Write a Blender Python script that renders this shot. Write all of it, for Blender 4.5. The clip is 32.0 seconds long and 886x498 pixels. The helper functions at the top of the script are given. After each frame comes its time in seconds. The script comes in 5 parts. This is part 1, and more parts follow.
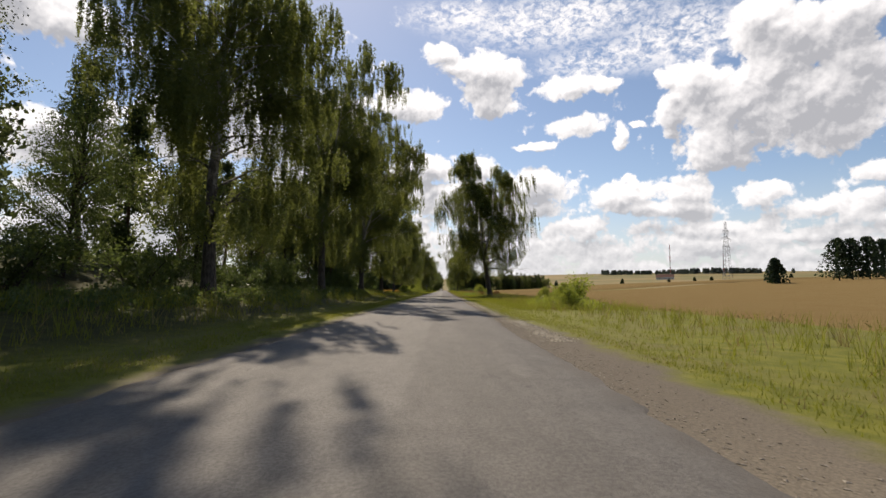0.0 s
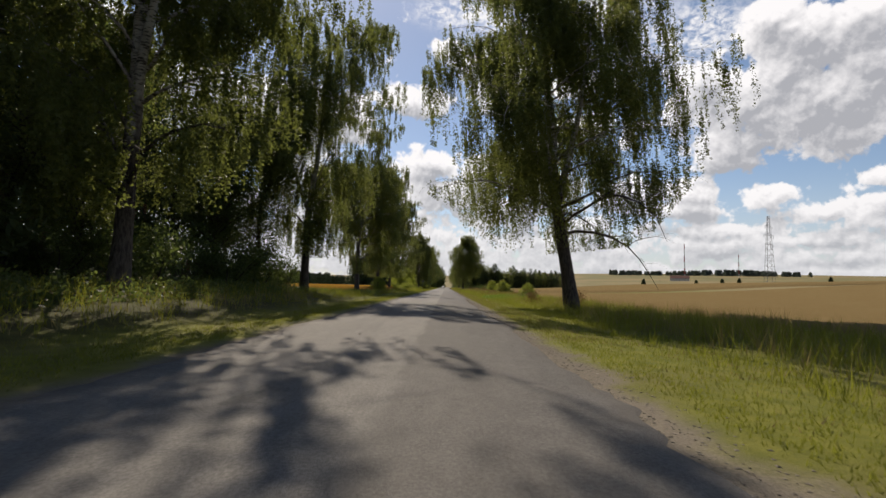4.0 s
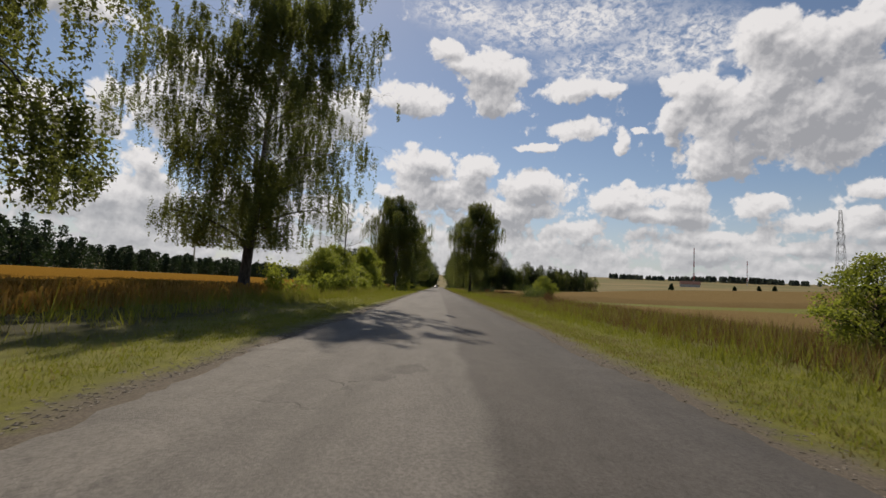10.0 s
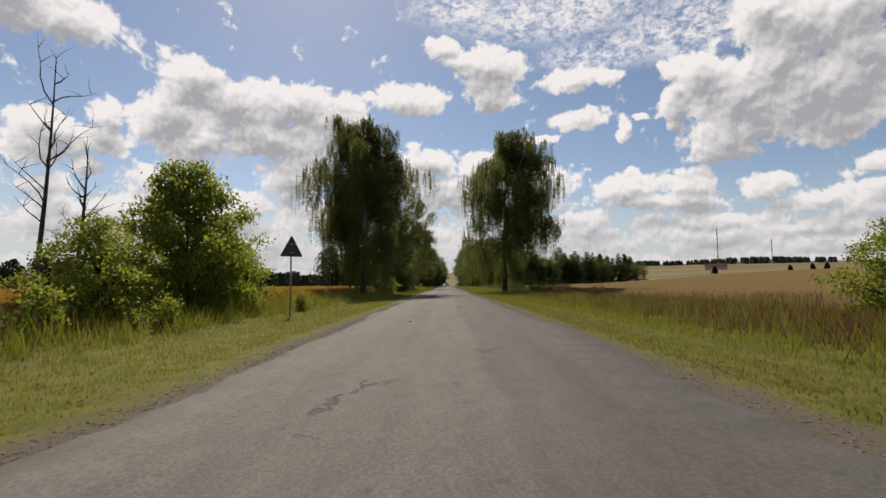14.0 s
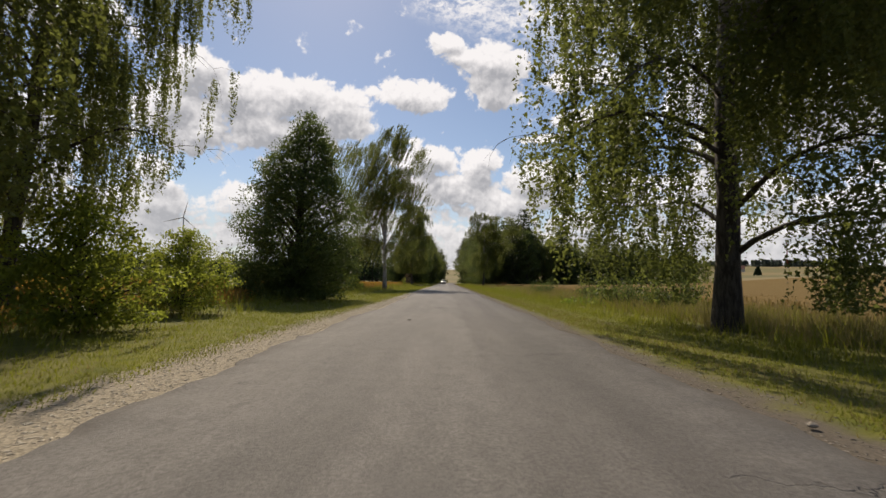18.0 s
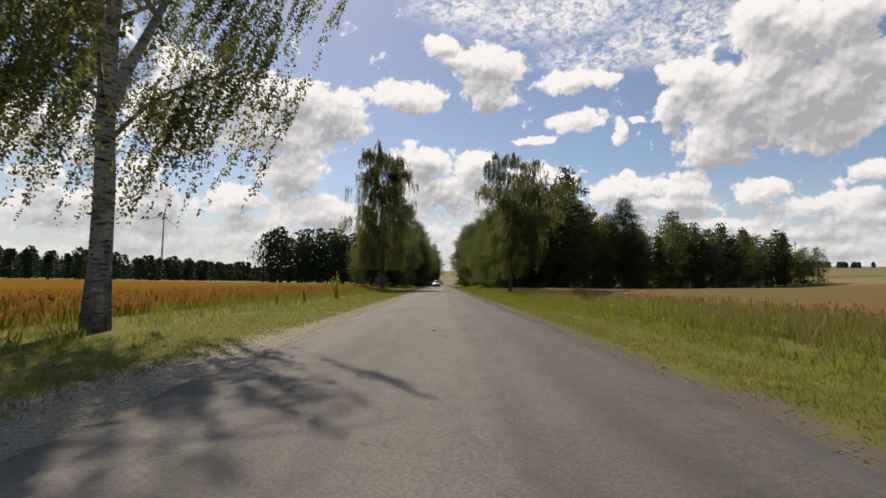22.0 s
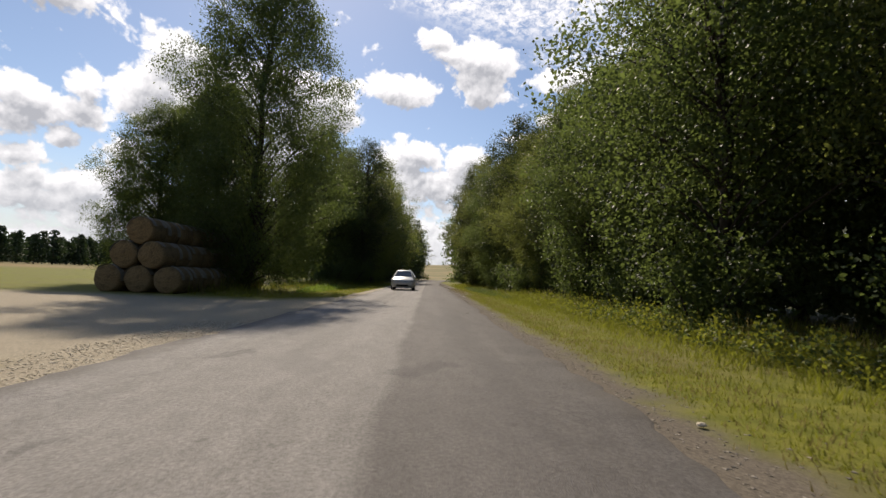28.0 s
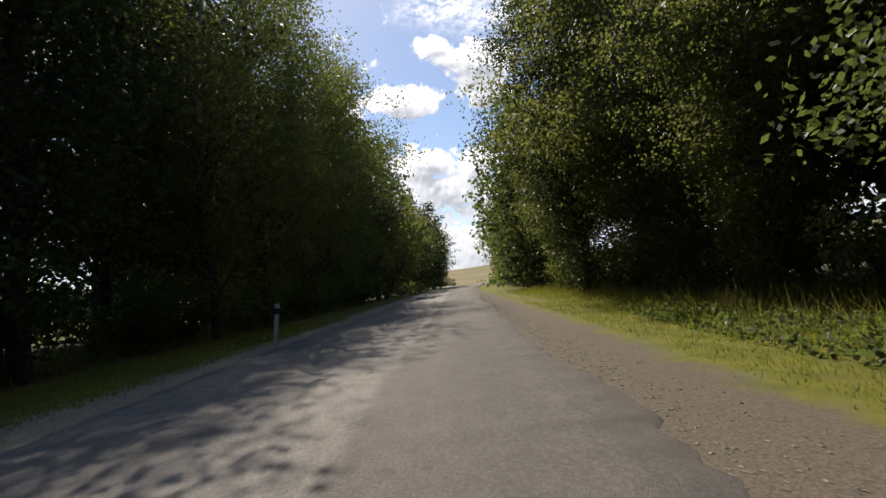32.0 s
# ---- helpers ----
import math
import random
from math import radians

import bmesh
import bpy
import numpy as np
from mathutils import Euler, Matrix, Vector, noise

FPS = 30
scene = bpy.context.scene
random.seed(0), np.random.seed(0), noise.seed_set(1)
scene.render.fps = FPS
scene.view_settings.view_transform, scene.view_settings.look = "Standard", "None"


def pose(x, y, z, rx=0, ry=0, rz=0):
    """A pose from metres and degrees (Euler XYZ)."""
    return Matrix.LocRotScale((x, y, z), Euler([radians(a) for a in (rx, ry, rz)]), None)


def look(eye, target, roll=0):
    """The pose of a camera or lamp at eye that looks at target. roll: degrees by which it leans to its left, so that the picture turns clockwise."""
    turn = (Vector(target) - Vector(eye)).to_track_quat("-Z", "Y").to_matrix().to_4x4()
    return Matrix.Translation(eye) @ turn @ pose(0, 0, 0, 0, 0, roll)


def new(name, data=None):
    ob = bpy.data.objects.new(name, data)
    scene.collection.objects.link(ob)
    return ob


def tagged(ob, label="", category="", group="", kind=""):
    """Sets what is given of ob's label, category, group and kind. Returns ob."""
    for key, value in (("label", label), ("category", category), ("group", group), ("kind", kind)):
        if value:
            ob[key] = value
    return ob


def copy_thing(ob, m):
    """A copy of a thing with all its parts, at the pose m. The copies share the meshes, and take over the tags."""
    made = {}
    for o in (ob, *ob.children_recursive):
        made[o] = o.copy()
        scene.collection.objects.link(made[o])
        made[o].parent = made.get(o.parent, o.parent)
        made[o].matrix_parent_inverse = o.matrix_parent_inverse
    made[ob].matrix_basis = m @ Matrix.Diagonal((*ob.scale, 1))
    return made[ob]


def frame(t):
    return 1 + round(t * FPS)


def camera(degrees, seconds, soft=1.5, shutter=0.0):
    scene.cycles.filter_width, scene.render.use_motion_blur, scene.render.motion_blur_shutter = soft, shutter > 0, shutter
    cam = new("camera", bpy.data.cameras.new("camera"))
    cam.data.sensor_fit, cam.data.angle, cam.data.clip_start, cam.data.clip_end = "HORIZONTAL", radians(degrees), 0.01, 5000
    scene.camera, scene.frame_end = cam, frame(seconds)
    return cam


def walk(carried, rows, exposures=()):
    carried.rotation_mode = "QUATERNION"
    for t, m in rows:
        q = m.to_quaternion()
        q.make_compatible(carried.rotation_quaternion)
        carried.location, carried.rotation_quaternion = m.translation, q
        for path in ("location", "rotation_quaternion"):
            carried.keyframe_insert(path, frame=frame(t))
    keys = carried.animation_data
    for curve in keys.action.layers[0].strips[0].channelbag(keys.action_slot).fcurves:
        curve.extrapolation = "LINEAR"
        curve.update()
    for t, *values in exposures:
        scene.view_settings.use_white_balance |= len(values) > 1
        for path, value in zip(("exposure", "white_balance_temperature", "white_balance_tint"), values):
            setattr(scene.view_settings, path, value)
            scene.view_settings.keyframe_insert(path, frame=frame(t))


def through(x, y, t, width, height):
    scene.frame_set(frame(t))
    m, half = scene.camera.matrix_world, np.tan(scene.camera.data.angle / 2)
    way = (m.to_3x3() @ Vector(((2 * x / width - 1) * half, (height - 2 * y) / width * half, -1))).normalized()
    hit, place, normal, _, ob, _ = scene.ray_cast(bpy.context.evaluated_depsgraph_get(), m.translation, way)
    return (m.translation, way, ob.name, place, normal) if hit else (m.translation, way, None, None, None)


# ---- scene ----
# Country road lined with old birches, summer noon, ripe fields, scattered cumulus.
# Plan: road along +y, centre x = 0; scooter-height camera going 12.5 m/s.
cam = camera(86.0, 32.0, soft=1.5, shutter=0.04)
SPEED = 12.5
EYE = 1.05
# seconds, yaw, pitch, roll
TURNS = [(0, 0.10, 4.87, -0.18), (0.5, -0.57, 4.81, 0.43), (1, -0.54, 4.74, -1.03), (1.5, 0.84, 4.37, -1.14), (2, 0.04, 4.76, 1.84), (2.5, -1.52, 4.37, 1.69), (4.5, 0.82, 4.60, -1.92), (5, 1.22, 5.41, -0.41), (5.5, 1.26, 5.26, 1.22), (6, -0.38, 4.55, 1.85), (6.5, -0.20, 4.53, 1.07), (7, -0.68, 4.42, -4.32), (7.5, 3.31, 3.94, -2.46), (8, 4.78, 4.44, -1.26), (8.5, 1.82, 3.96, 3.92), (9, 0.70, 4.56, 3.92), (9.5, -1.43, 4.15, 3.75), (10, -0.60, 4.47, -3.00), (10.5, 0.62, 4.51, 1.28), (11, 1.86, 4.18, -1.62), (11.5, 0.89, 4.12, 4.27), (12, -0.69, 4.65, 1.51), (12.5, -0.42, 4.50, 1.64), (13, -0.28, 4.60, 1.20), (13.5, -1.17, 4.29, 1.60), (14, 0.51, 4.26, 0.35), (14.5, -1.56, 4.12, 1.91), (16.5, 0.40, 5.37, 0.46), (17, -1.79, 4.72, 1.23), (17.5, -0.45, 3.94, 1.64), (18, 0.41, 3.87, -0.92), (18.5, -0.37, 3.50, 2.05), (19, -0.42, 3.68, 0.21), (19.5, 0.56, 4.41, -0.43), (20, -1.53, 4.35, 4.19), (20.5, -0.11, 3.87, -0.49), (21, -0.69, 4.46, 1.21), (21.5, -0.87, 4.12, 3.59), (22, -0.25, 4.07, -0.89), (22.5, -0.26, 4.38, 0.49), (23, -0.17, 4.16, 1.65), (23.5, -0.03, 4.23, -0.56), (24, 0.46, 3.94, 0.93), (24.5, 0.52, 4.32, 0.59), (25, -0.42, 4.15, 1.09), (25.5, 0.35, 4.24, 3.50), (27.5, -4.35, 3.58, -1.04), (28, -1.8, 3.50, -2.41), (28.5, 1.83, 3.58, -0.19), (29, -0.7, 3.98, 3.69), (29.5, -1.27, 3.53, 2.40), (30, 1.13, 3.40, 1.90), (30.5, -0.45, 3.13, 1.88), (31, 1.32, 3.64, 1.87), (31.5, 1.3, 4.39, 2.47), (32, 1.65, 4.17, 5.27)]
SIDE = [(0, 0.85), (2, 0.95), (6, 1.0), (7.5, 0.8), (9, 0.2), (10, 0.05), (11, 0.0), (25, 0.0), (26.2, 0.25), (27.5, 0.65), (28, 0.8), (30, 1.1), (32, 1.35)]


def side(t):
    return float(np.interp(t, [a for a, b in SIDE], [b for a, b in SIDE]))


walk(cam, [(t, pose(side(t), SPEED * t, EYE, 90 + p, r, w)) for t, w, p, r in TURNS], exposures=[(0, 0.15, 7000, 14), (2.5, 0.15, 7000, 14), (5, -0.1, 6800, 13), (6, -0.05, 6850, 13), (7, -0.25, 6850, 13), (9, -0.32, 6900, 13), (12, -0.4, 7000, 13), (14, -0.2, 7050, 14), (18, -0.1, 7000, 14), (20, -0.3, 7050, 14), (21.5, -0.2, 7100, 14), (23, 0.05, 7150, 14), (25, 0.08, 7050, 14), (28, 0.18, 6850, 14), (32, 0.35, 6650, 13)])

# ---- light ----
SUN_EL, SUN_AZ = 43.0, -16.5
sun = new("sun", bpy.data.lights.new("sun", "SUN"))
sun.data.energy, sun.data.angle, sun.data.color = 5.0, radians(0.55), (1.0, 0.92, 0.78)
sdir = Vector((math.sin(radians(SUN_AZ)) * math.cos(radians(SUN_EL)), math.cos(radians(SUN_AZ)) * math.cos(radians(SUN_EL)), math.sin(radians(SUN_EL))))
sun.matrix_world = look(sdir * 100, (0, 0, 0))


class Nodes:
    """Short names for building node trees."""

    def __init__(self, tree):
        self.t = tree
        tree.nodes.clear()

    def add(self, kind):
        return self.t.nodes.new(kind)

    def put(self, sock, v):
        if isinstance(v, bpy.types.NodeSocket):
            self.t.links.new(v, sock)
        elif v is not None:
            if hasattr(sock, "default_value"):
                try:
                    sock.default_value = v
                except (TypeError, ValueError):
                    sock.default_value = (*v, 1.0)

    def math(self, op, a, b=None, c=None, clamp=False):
        n = self.add("ShaderNodeMath")
        n.operation, n.use_clamp = op, clamp
        for s, v in zip(n.inputs, (a, b, c)):
            self.put(s, v)
        return n.outputs[0]

    def vec(self, op, a, b=None, c=None):
        n = self.add("ShaderNodeVectorMath")
        n.operation = op
        for s, v in zip(n.inputs, (a, b, c)):
            self.put(s, v)
        return n.outputs["Value"] if op in ("DOT_PRODUCT", "LENGTH") else n.outputs[0]

    def step(self, v, lo, hi, a=0.0, b=1.0):
        n = self.add("ShaderNodeMapRange")
        n.interpolation_type = "SMOOTHSTEP"
        for s, x in zip(n.inputs, (v, lo, hi, a, b)):
            self.put(s, x)
        return n.outputs[0]

    def mix(self, f, a, b, blend="MIX"):
        n = self.add("ShaderNodeMix")
        n.data_type, n.blend_type = "RGBA", blend
        self.put(n.inputs[0], f), self.put(n.inputs[6], a), self.put(n.inputs[7], b)
        return n.outputs[2]

    def noise(self, vector, scale, detail=4.0, rough=0.55, dist=0.0):
        n = self.add("ShaderNodeTexNoise")
        self.put(n.inputs["Vector"], vector)
        n.inputs["Scale"].default_value, n.inputs["Detail"].default_value = scale, detail
        n.inputs["Roughness"].default_value, n.inputs["Distortion"].default_value = rough, dist
        return n.outputs["Fac"]

    def voronoi(self, vector, scale, feature="F1"):
        n = self.add("ShaderNodeTexVoronoi")
        n.feature = feature
        self.put(n.inputs["Vector"], vector)
        n.inputs["Scale"].default_value = scale
        return n

    def ramp(self, f, stops):
        n = self.add("ShaderNodeValToRGB")
        r = n.color_ramp
        while len(r.elements) < len(stops):
            r.elements.new(0.5)
        for e, (p, c) in zip(r.elements, stops):
            e.position, e.color = p, (*c, 1)
        self.put(n.inputs[0], f)
        return n.outputs[0]

    def split(self, v):
        n = self.add("ShaderNodeSeparateXYZ")
        self.put(n.inputs[0], v)
        return n.outputs

    def join(self, x, y, z):
        n = self.add("ShaderNodeCombineXYZ")
        for s, v in zip(n.inputs, (x, y, z)):
            self.put(s, v)
        return n.outputs[0]


# ---- sky with cumulus: azimuth, elevation, half width and half height in degrees ----
CUMULUS_LEFT = [(-29.0, 21.5, 4.0, 2.3), (-31.2, 18.1, 3.1, 3.3), (-24.5, 19.9, 5.2, 3.2), (-18.4, 20.5, 5.6, 2.9), (-13.6, 19.1, 4.6, 3.6), (-21.5, 16.6, 9.0, 2.9), (-28.3, 15.2, 4.6, 2.1), (-5.1, 21.5, 5.0, 2.0), (-40.0, 24.5, 5.4, 2.3), (-44.8, 25.1, 4.4, 3.7)]
CUMULUS_LOW_LEFT = [(-41.1, 15.2, 3.7, 1.9), (-36.3, 16.7, 1.8, 1.5), (-37.1, 14.4, 3.7, 1.7), (-42.0, 12.8, 2.3, 1.8), (-38.3, 11.8, 1.5, 1.3), (-41.1, 9.9, 1.9, 1.4), (-31.2, 7.8, 4.7, 2.8), (-32.1, 11.5, 2.5, 1.5), (-17.8, 11.9, 4.5, 3.1), (-23.7, 8.8, 4.0, 2.0), (-14.6, 7.8, 5.1, 2.1), (-35.5, 7.3, 3.6, 1.7), (-39.8, 7.0, 3.6, 1.8)]
CUMULUS_MID = [(4.8, 25.6, 6.4, 2.1), (5.4, 22.4, 3.3, 2.6), (-0.5, 27.2, 3.0, 1.0), (15.0, 22.9, 4.1, 1.4), (19.5, 22.6, 1.9, 0.8), (16.1, 18.9, 3.4, 1.5), (20.6, 17.1, 1.2, 1.6), (22.4, 18.1, 0.8, 0.5), (10.7, 16.9, 3.0, 0.6), (-2.5, 14.2, 4.6, 2.1), (3.8, 14.2, 3.3, 2.1), (10.5, 12.3, 4.7, 2.4), (0.2, 10.9, 7.6, 2.2), (8.7, 9.4, 6.1, 1.7)]
CUMULUS_RIGHT = [(28.9, 21.7, 3.6, 2.7), (26.0, 18.8, 1.9, 2.3), (25.8, 22.0, 1.3, 1.1), (32.9, 18.6, 6.0, 3.3), (37.7, 18.1, 4.7, 4.3), (31.7, 15.0, 6.6, 2.2), (39.6, 14.7, 4.2, 2.1), (38.1, 24.0, 5.8, 3.0), (42.1, 20.3, 3.9, 4.0), (34.9, 25.9, 3.4, 1.9), (46.3, 17.9, 4.2, 5.0), (35.4, 21.3, 3.6, 2.6), (33.6, 17.0, 3.4, 2.4), (40.2, 18.0, 4.0, 4.0), (41.5, 24.5, 4.5, 3.0)]
CUMULUS_LOW_RIGHT = [(20.7, 10.5, 3.8, 2.0), (27.1, 10.6, 3.2, 2.2), (24.2, 8.9, 6.6, 1.2), (34.3, 9.9, 2.8, 1.3), (38.7, 8.2, 3.6, 1.2), (43.0, 10.9, 2.0, 1.2), (42.4, 7.9, 2.7, 1.0), (16.2, 7.4, 5.7, 1.4), (29.6, 6.5, 6.3, 1.1), (39.0, 5.5, 5.4, 0.9), (46.6, 7.6, 3.0, 1.9)]
WISPS = [(13.3, 29.8, 16.1, 3.3), (27.0, 26.4, 8.5, 3.7), (1.4, 30.9, 7.8, 1.9), (19.0, 25.4, 8.9, 2.2)]


def nearest(n, p, blobs):
    """1 at the middle of the nearest of these ellipses, 0 on its rim, less outside."""
    best = None
    for az, el, rx, ry in blobs:
        q = n.vec("MULTIPLY_ADD", p, (1 / rx, 1 / ry, 0), (-az / rx, -el / ry, 0))
        d = n.vec("LENGTH", q)
        best = d if best is None else n.math("SMOOTH_MIN", best, d, 0.3)
    return n.math("SUBTRACT", 1.0, best)


def cloud_group():
    """Cumulus as a height field over the sky: ellipses with swollen, knobbly rims."""
    g = bpy.data.node_groups.new("cumulus_field", "ShaderNodeTree")
    g.interface.new_socket("Place", in_out="INPUT", socket_type="NodeSocketVector")
    g.interface.new_socket("Way", in_out="INPUT", socket_type="NodeSocketVector")
    g.interface.new_socket("Field", in_out="OUTPUT", socket_type="NodeSocketFloat")
    g.interface.new_socket("Body", in_out="OUTPUT", socket_type="NodeSocketFloat")
    n = Nodes(g)
    i, o = n.add("NodeGroupInput"), n.add("NodeGroupOutput")
    p, way = i.outputs[0], i.outputs[1]

    def swirl(scale, detail, much):
        k = n.add("ShaderNodeTexNoise")
        n.put(k.inputs["Vector"], way)
        k.inputs["Scale"].default_value, k.inputs["Detail"].default_value = scale, detail
        return n.vec("MULTIPLY", n.vec("SUBTRACT", k.outputs["Color"], (0.5, 0.5, 0.5)), (much, much, much))

    bent = n.vec("ADD", p, n.vec("ADD", swirl(9.0, 2.0, 2.6), swirl(32.0, 4.0, 1.5)))
    body = nearest(n, bent, CUMULUS_LEFT + CUMULUS_LOW_LEFT + CUMULUS_MID + CUMULUS_RIGHT + CUMULUS_LOW_RIGHT)
    # the same weather round the rest of the sky
    xyz = n.split(p)
    away = n.math("MAXIMUM", n.step(n.math("ABSOLUTE", xyz[0]), 46, 60), n.step(xyz[1], 33, 44))
    wide = n.math("SUBTRACT", n.math("MULTIPLY", n.noise(way, 3.2, 3, 0.5), 2.6), 1.75)
    low = n.math("MULTIPLY", n.step(xyz[1], 13.0, 5.0), n.math("MULTIPLY", n.noise(n.vec("MULTIPLY", way, (1, 1, 3.2)), 9.0, 3, 0.5), 1.15))
    body = n.math("MAXIMUM", n.math("MULTIPLY_ADD", n.math("SUBTRACT", wide, body), away, body), n.math("SUBTRACT", low, 0.30))
    crook = n.vec("ADD", way, swirl(26.0, 3.0, 0.05))
    f = n.math("MULTIPLY_ADD", body, 1.15, 0.24)
    for scale, much in ((15.0, 0.75), (36.0, 0.50), (90.0, 0.24)):
        f = n.math("MULTIPLY_ADD", n.math("SUBTRACT", 0.42, n.voronoi(crook, scale).outputs["Distance"]), much, f)
    f = n.math("MULTIPLY_ADD", n.math("SUBTRACT", n.noise(way, 60.0, 6.0, 0.65), 0.5), 0.75, f)
    n.put(o.inputs[0], f), n.put(o.inputs[1], body)
    return g


world = bpy.data.worlds.new("sky")
scene.world = world
world.use_nodes = True
w = Nodes(world.node_tree)
co = w.add("ShaderNodeTexCoord").outputs["Generated"]
cx, cy, cz = w.split(co)
az = w.math("MULTIPLY", w.math("ARCTAN2", cx, cy), 57.29578)
el = w.math("MULTIPLY", w.math("ARCSINE", cz), 57.29578)
place = w.join(az, el, 0.0)
field = cloud_group()


def field_at(shift_az, shift_el):
    g = w.add("ShaderNodeGroup")
    g.node_tree = field
    w.put(g.inputs[0], w.vec("ADD", place, (shift_az, shift_el, 0)))
    w.put(g.inputs[1], w.vec("ADD", co, (radians(shift_az), 0, radians(shift_el))))
    return g.outputs


(f0, b0), (f1, b1), (f2, b2) = field_at(0, 0), field_at(-0.25, 0.6), field_at(-0.5, 2.3)
cover = w.step(f0, 0.02, 0.36)
# thick cloud overhead leaves the lower parts grey, knobs turned to the sun stay white
thick = w.math("ADD", w.math("MULTIPLY", b2, 0.85), w.math("MULTIPLY", b0, 0.30))
shade = w.step(thick, -0.22, 1.05)
relief = w.math("MULTIPLY", w.math("SUBTRACT", f0, f1), 0.80)
shade = w.math("SUBTRACT", w.math("MULTIPLY_ADD", shade, 0.92, 0.08), relief, clamp=True)
ripple = w.math("MULTIPLY", w.noise(w.vec("MULTIPLY", co, (1, 1.6, 1.2)), 26.0, 9, 0.70, 0.4), w.noise(w.vec("MULTIPLY", co, (1, 1, 1.7)), 75.0, 4, 0.6, 0.6))
wisp = w.math("MULTIPLY", w.step(nearest(w, place, WISPS), -0.15, 0.7), w.step(ripple, 0.12, 0.36))
haze = w.step(el, 13.0, -1.0)
sky = w.add("ShaderNodeTexSky")
sky.sky_type, sky.sun_disc = "NISHITA", False
sky.sun_elevation, sky.sun_rotation = radians(SUN_EL), radians(SUN_AZ)
sky.air_density, sky.dust_density, sky.ozone_density = 1.0, 0.25, 1.6
CLOUD_WHITE, CLOUD_GREY, HAZE = (9.8, 10.0, 10.3), (4.2, 4.45, 4.9), (5.5, 6.0, 6.6)
blue = w.mix(w.math("MULTIPLY", haze, 0.75), w.mix(1.0, sky.outputs[0], (0.96, 0.97, 0.99), "MULTIPLY"), HAZE)
blue = w.mix(w.math("MULTIPLY", wisp, 0.9), blue, CLOUD_WHITE)
cloud = w.mix(shade, CLOUD_WHITE, CLOUD_GREY)
cloud = w.mix(w.math("MULTIPLY", haze, 0.5), cloud, HAZE)
colour = w.mix(w.math("MULTIPLY", cover, 0.97), blue, cloud)
bg = w.add("ShaderNodeBackground")
bg.inputs[1].default_value = 0.1
w.put(bg.inputs[0], colour)
w.put(w.add("ShaderNodeOutputWorld").inputs[0], bg.outputs[0])

# ---- materials ----
def material(name):
    m = bpy.data.materials.new(name)
    m.use_nodes = True
    return m, Nodes(m.node_tree)


def finish(n, colour, rough=0.8, bump=None, strength=0.3, distance=0.02, metal=0.0, spec=0.3, through_colour=None, through=0.0):
    b = n.add("ShaderNodeBsdfPrincipled")
    n.put(b.inputs["Base Color"], colour), n.put(b.inputs["Roughness"], rough)
    n.put(b.inputs["Metallic"], metal), n.put(b.inputs["Specular IOR Level"], spec)
    if bump is not None:
        k = n.add("ShaderNodeBump")
        k.inputs["Strength"].default_value, k.inputs["Distance"].default_value = strength, distance
        n.put(k.inputs["Height"], bump), n.put(b.inputs["Normal"], k.outputs[0])
    out = b.outputs[0]
    if through:
        tr, mx = n.add("ShaderNodeBsdfTranslucent"), n.add("ShaderNodeMixShader")
        n.put(tr.inputs[0], through_colour), n.put(mx.inputs[0], through)
        n.put(mx.inputs[1], out), n.put(mx.inputs[2], tr.outputs[0])
        out = mx.outputs[0]
    n.put(n.add("ShaderNodeOutputMaterial").inputs[0], out)


def where(n):
    return n.add("ShaderNodeTexCoord").outputs["Object"]


def plain(name, colour, rough=0.6, metal=0.0, vary=0.25, scale=9.0, bump=0.15, spec=0.3):
    m, n = material(name)
    f = n.noise(where(n), scale, 6, 0.65)
    g = n.noise(where(n), scale * 0.13, 3, 0.5)
    c = n.mix(n.step(f, 0.3, 0.7), [x * (1 - vary) for x in colour], [min(1, x * (1 + vary)) for x in colour])
    c = n.mix(n.math("MULTIPLY", n.step(g, 0.45, 0.7), 0.5), c, [x * (1 - vary * 1.4) for x in colour])
    finish(n, c, n.math("MULTIPLY_ADD", f, 0.2, rough - 0.1), f, bump, 0.01, metal, spec)
    return m


def leaves(name, dark, light, glow, through=0.4, rough=0.5):
    m, n = material(name)
    geo = n.add("ShaderNodeNewGeometry")
    info = n.add("ShaderNodeObjectInfo")
    r = geo.outputs["Random Per Island"]
    big = n.noise(geo.outputs["Position"], 0.55, 3, 0.6)
    f = n.math("ADD", n.math("MULTIPLY", r, 0.6), n.math("MULTIPLY", n.step(big, 0.3, 0.7), 0.4))
    c = n.mix(f, dark, light)
    c = n.mix(n.math("MULTIPLY", info.outputs["Random"], 0.22), c, [dark[0] * 1.35, dark[1] * 1.1, dark[2] * 0.8])
    finish(n, c, rough, None, spec=0.2, through_colour=n.mix(f, glow, [min(1, g * 1.4) for g in glow]), through=through)
    return m


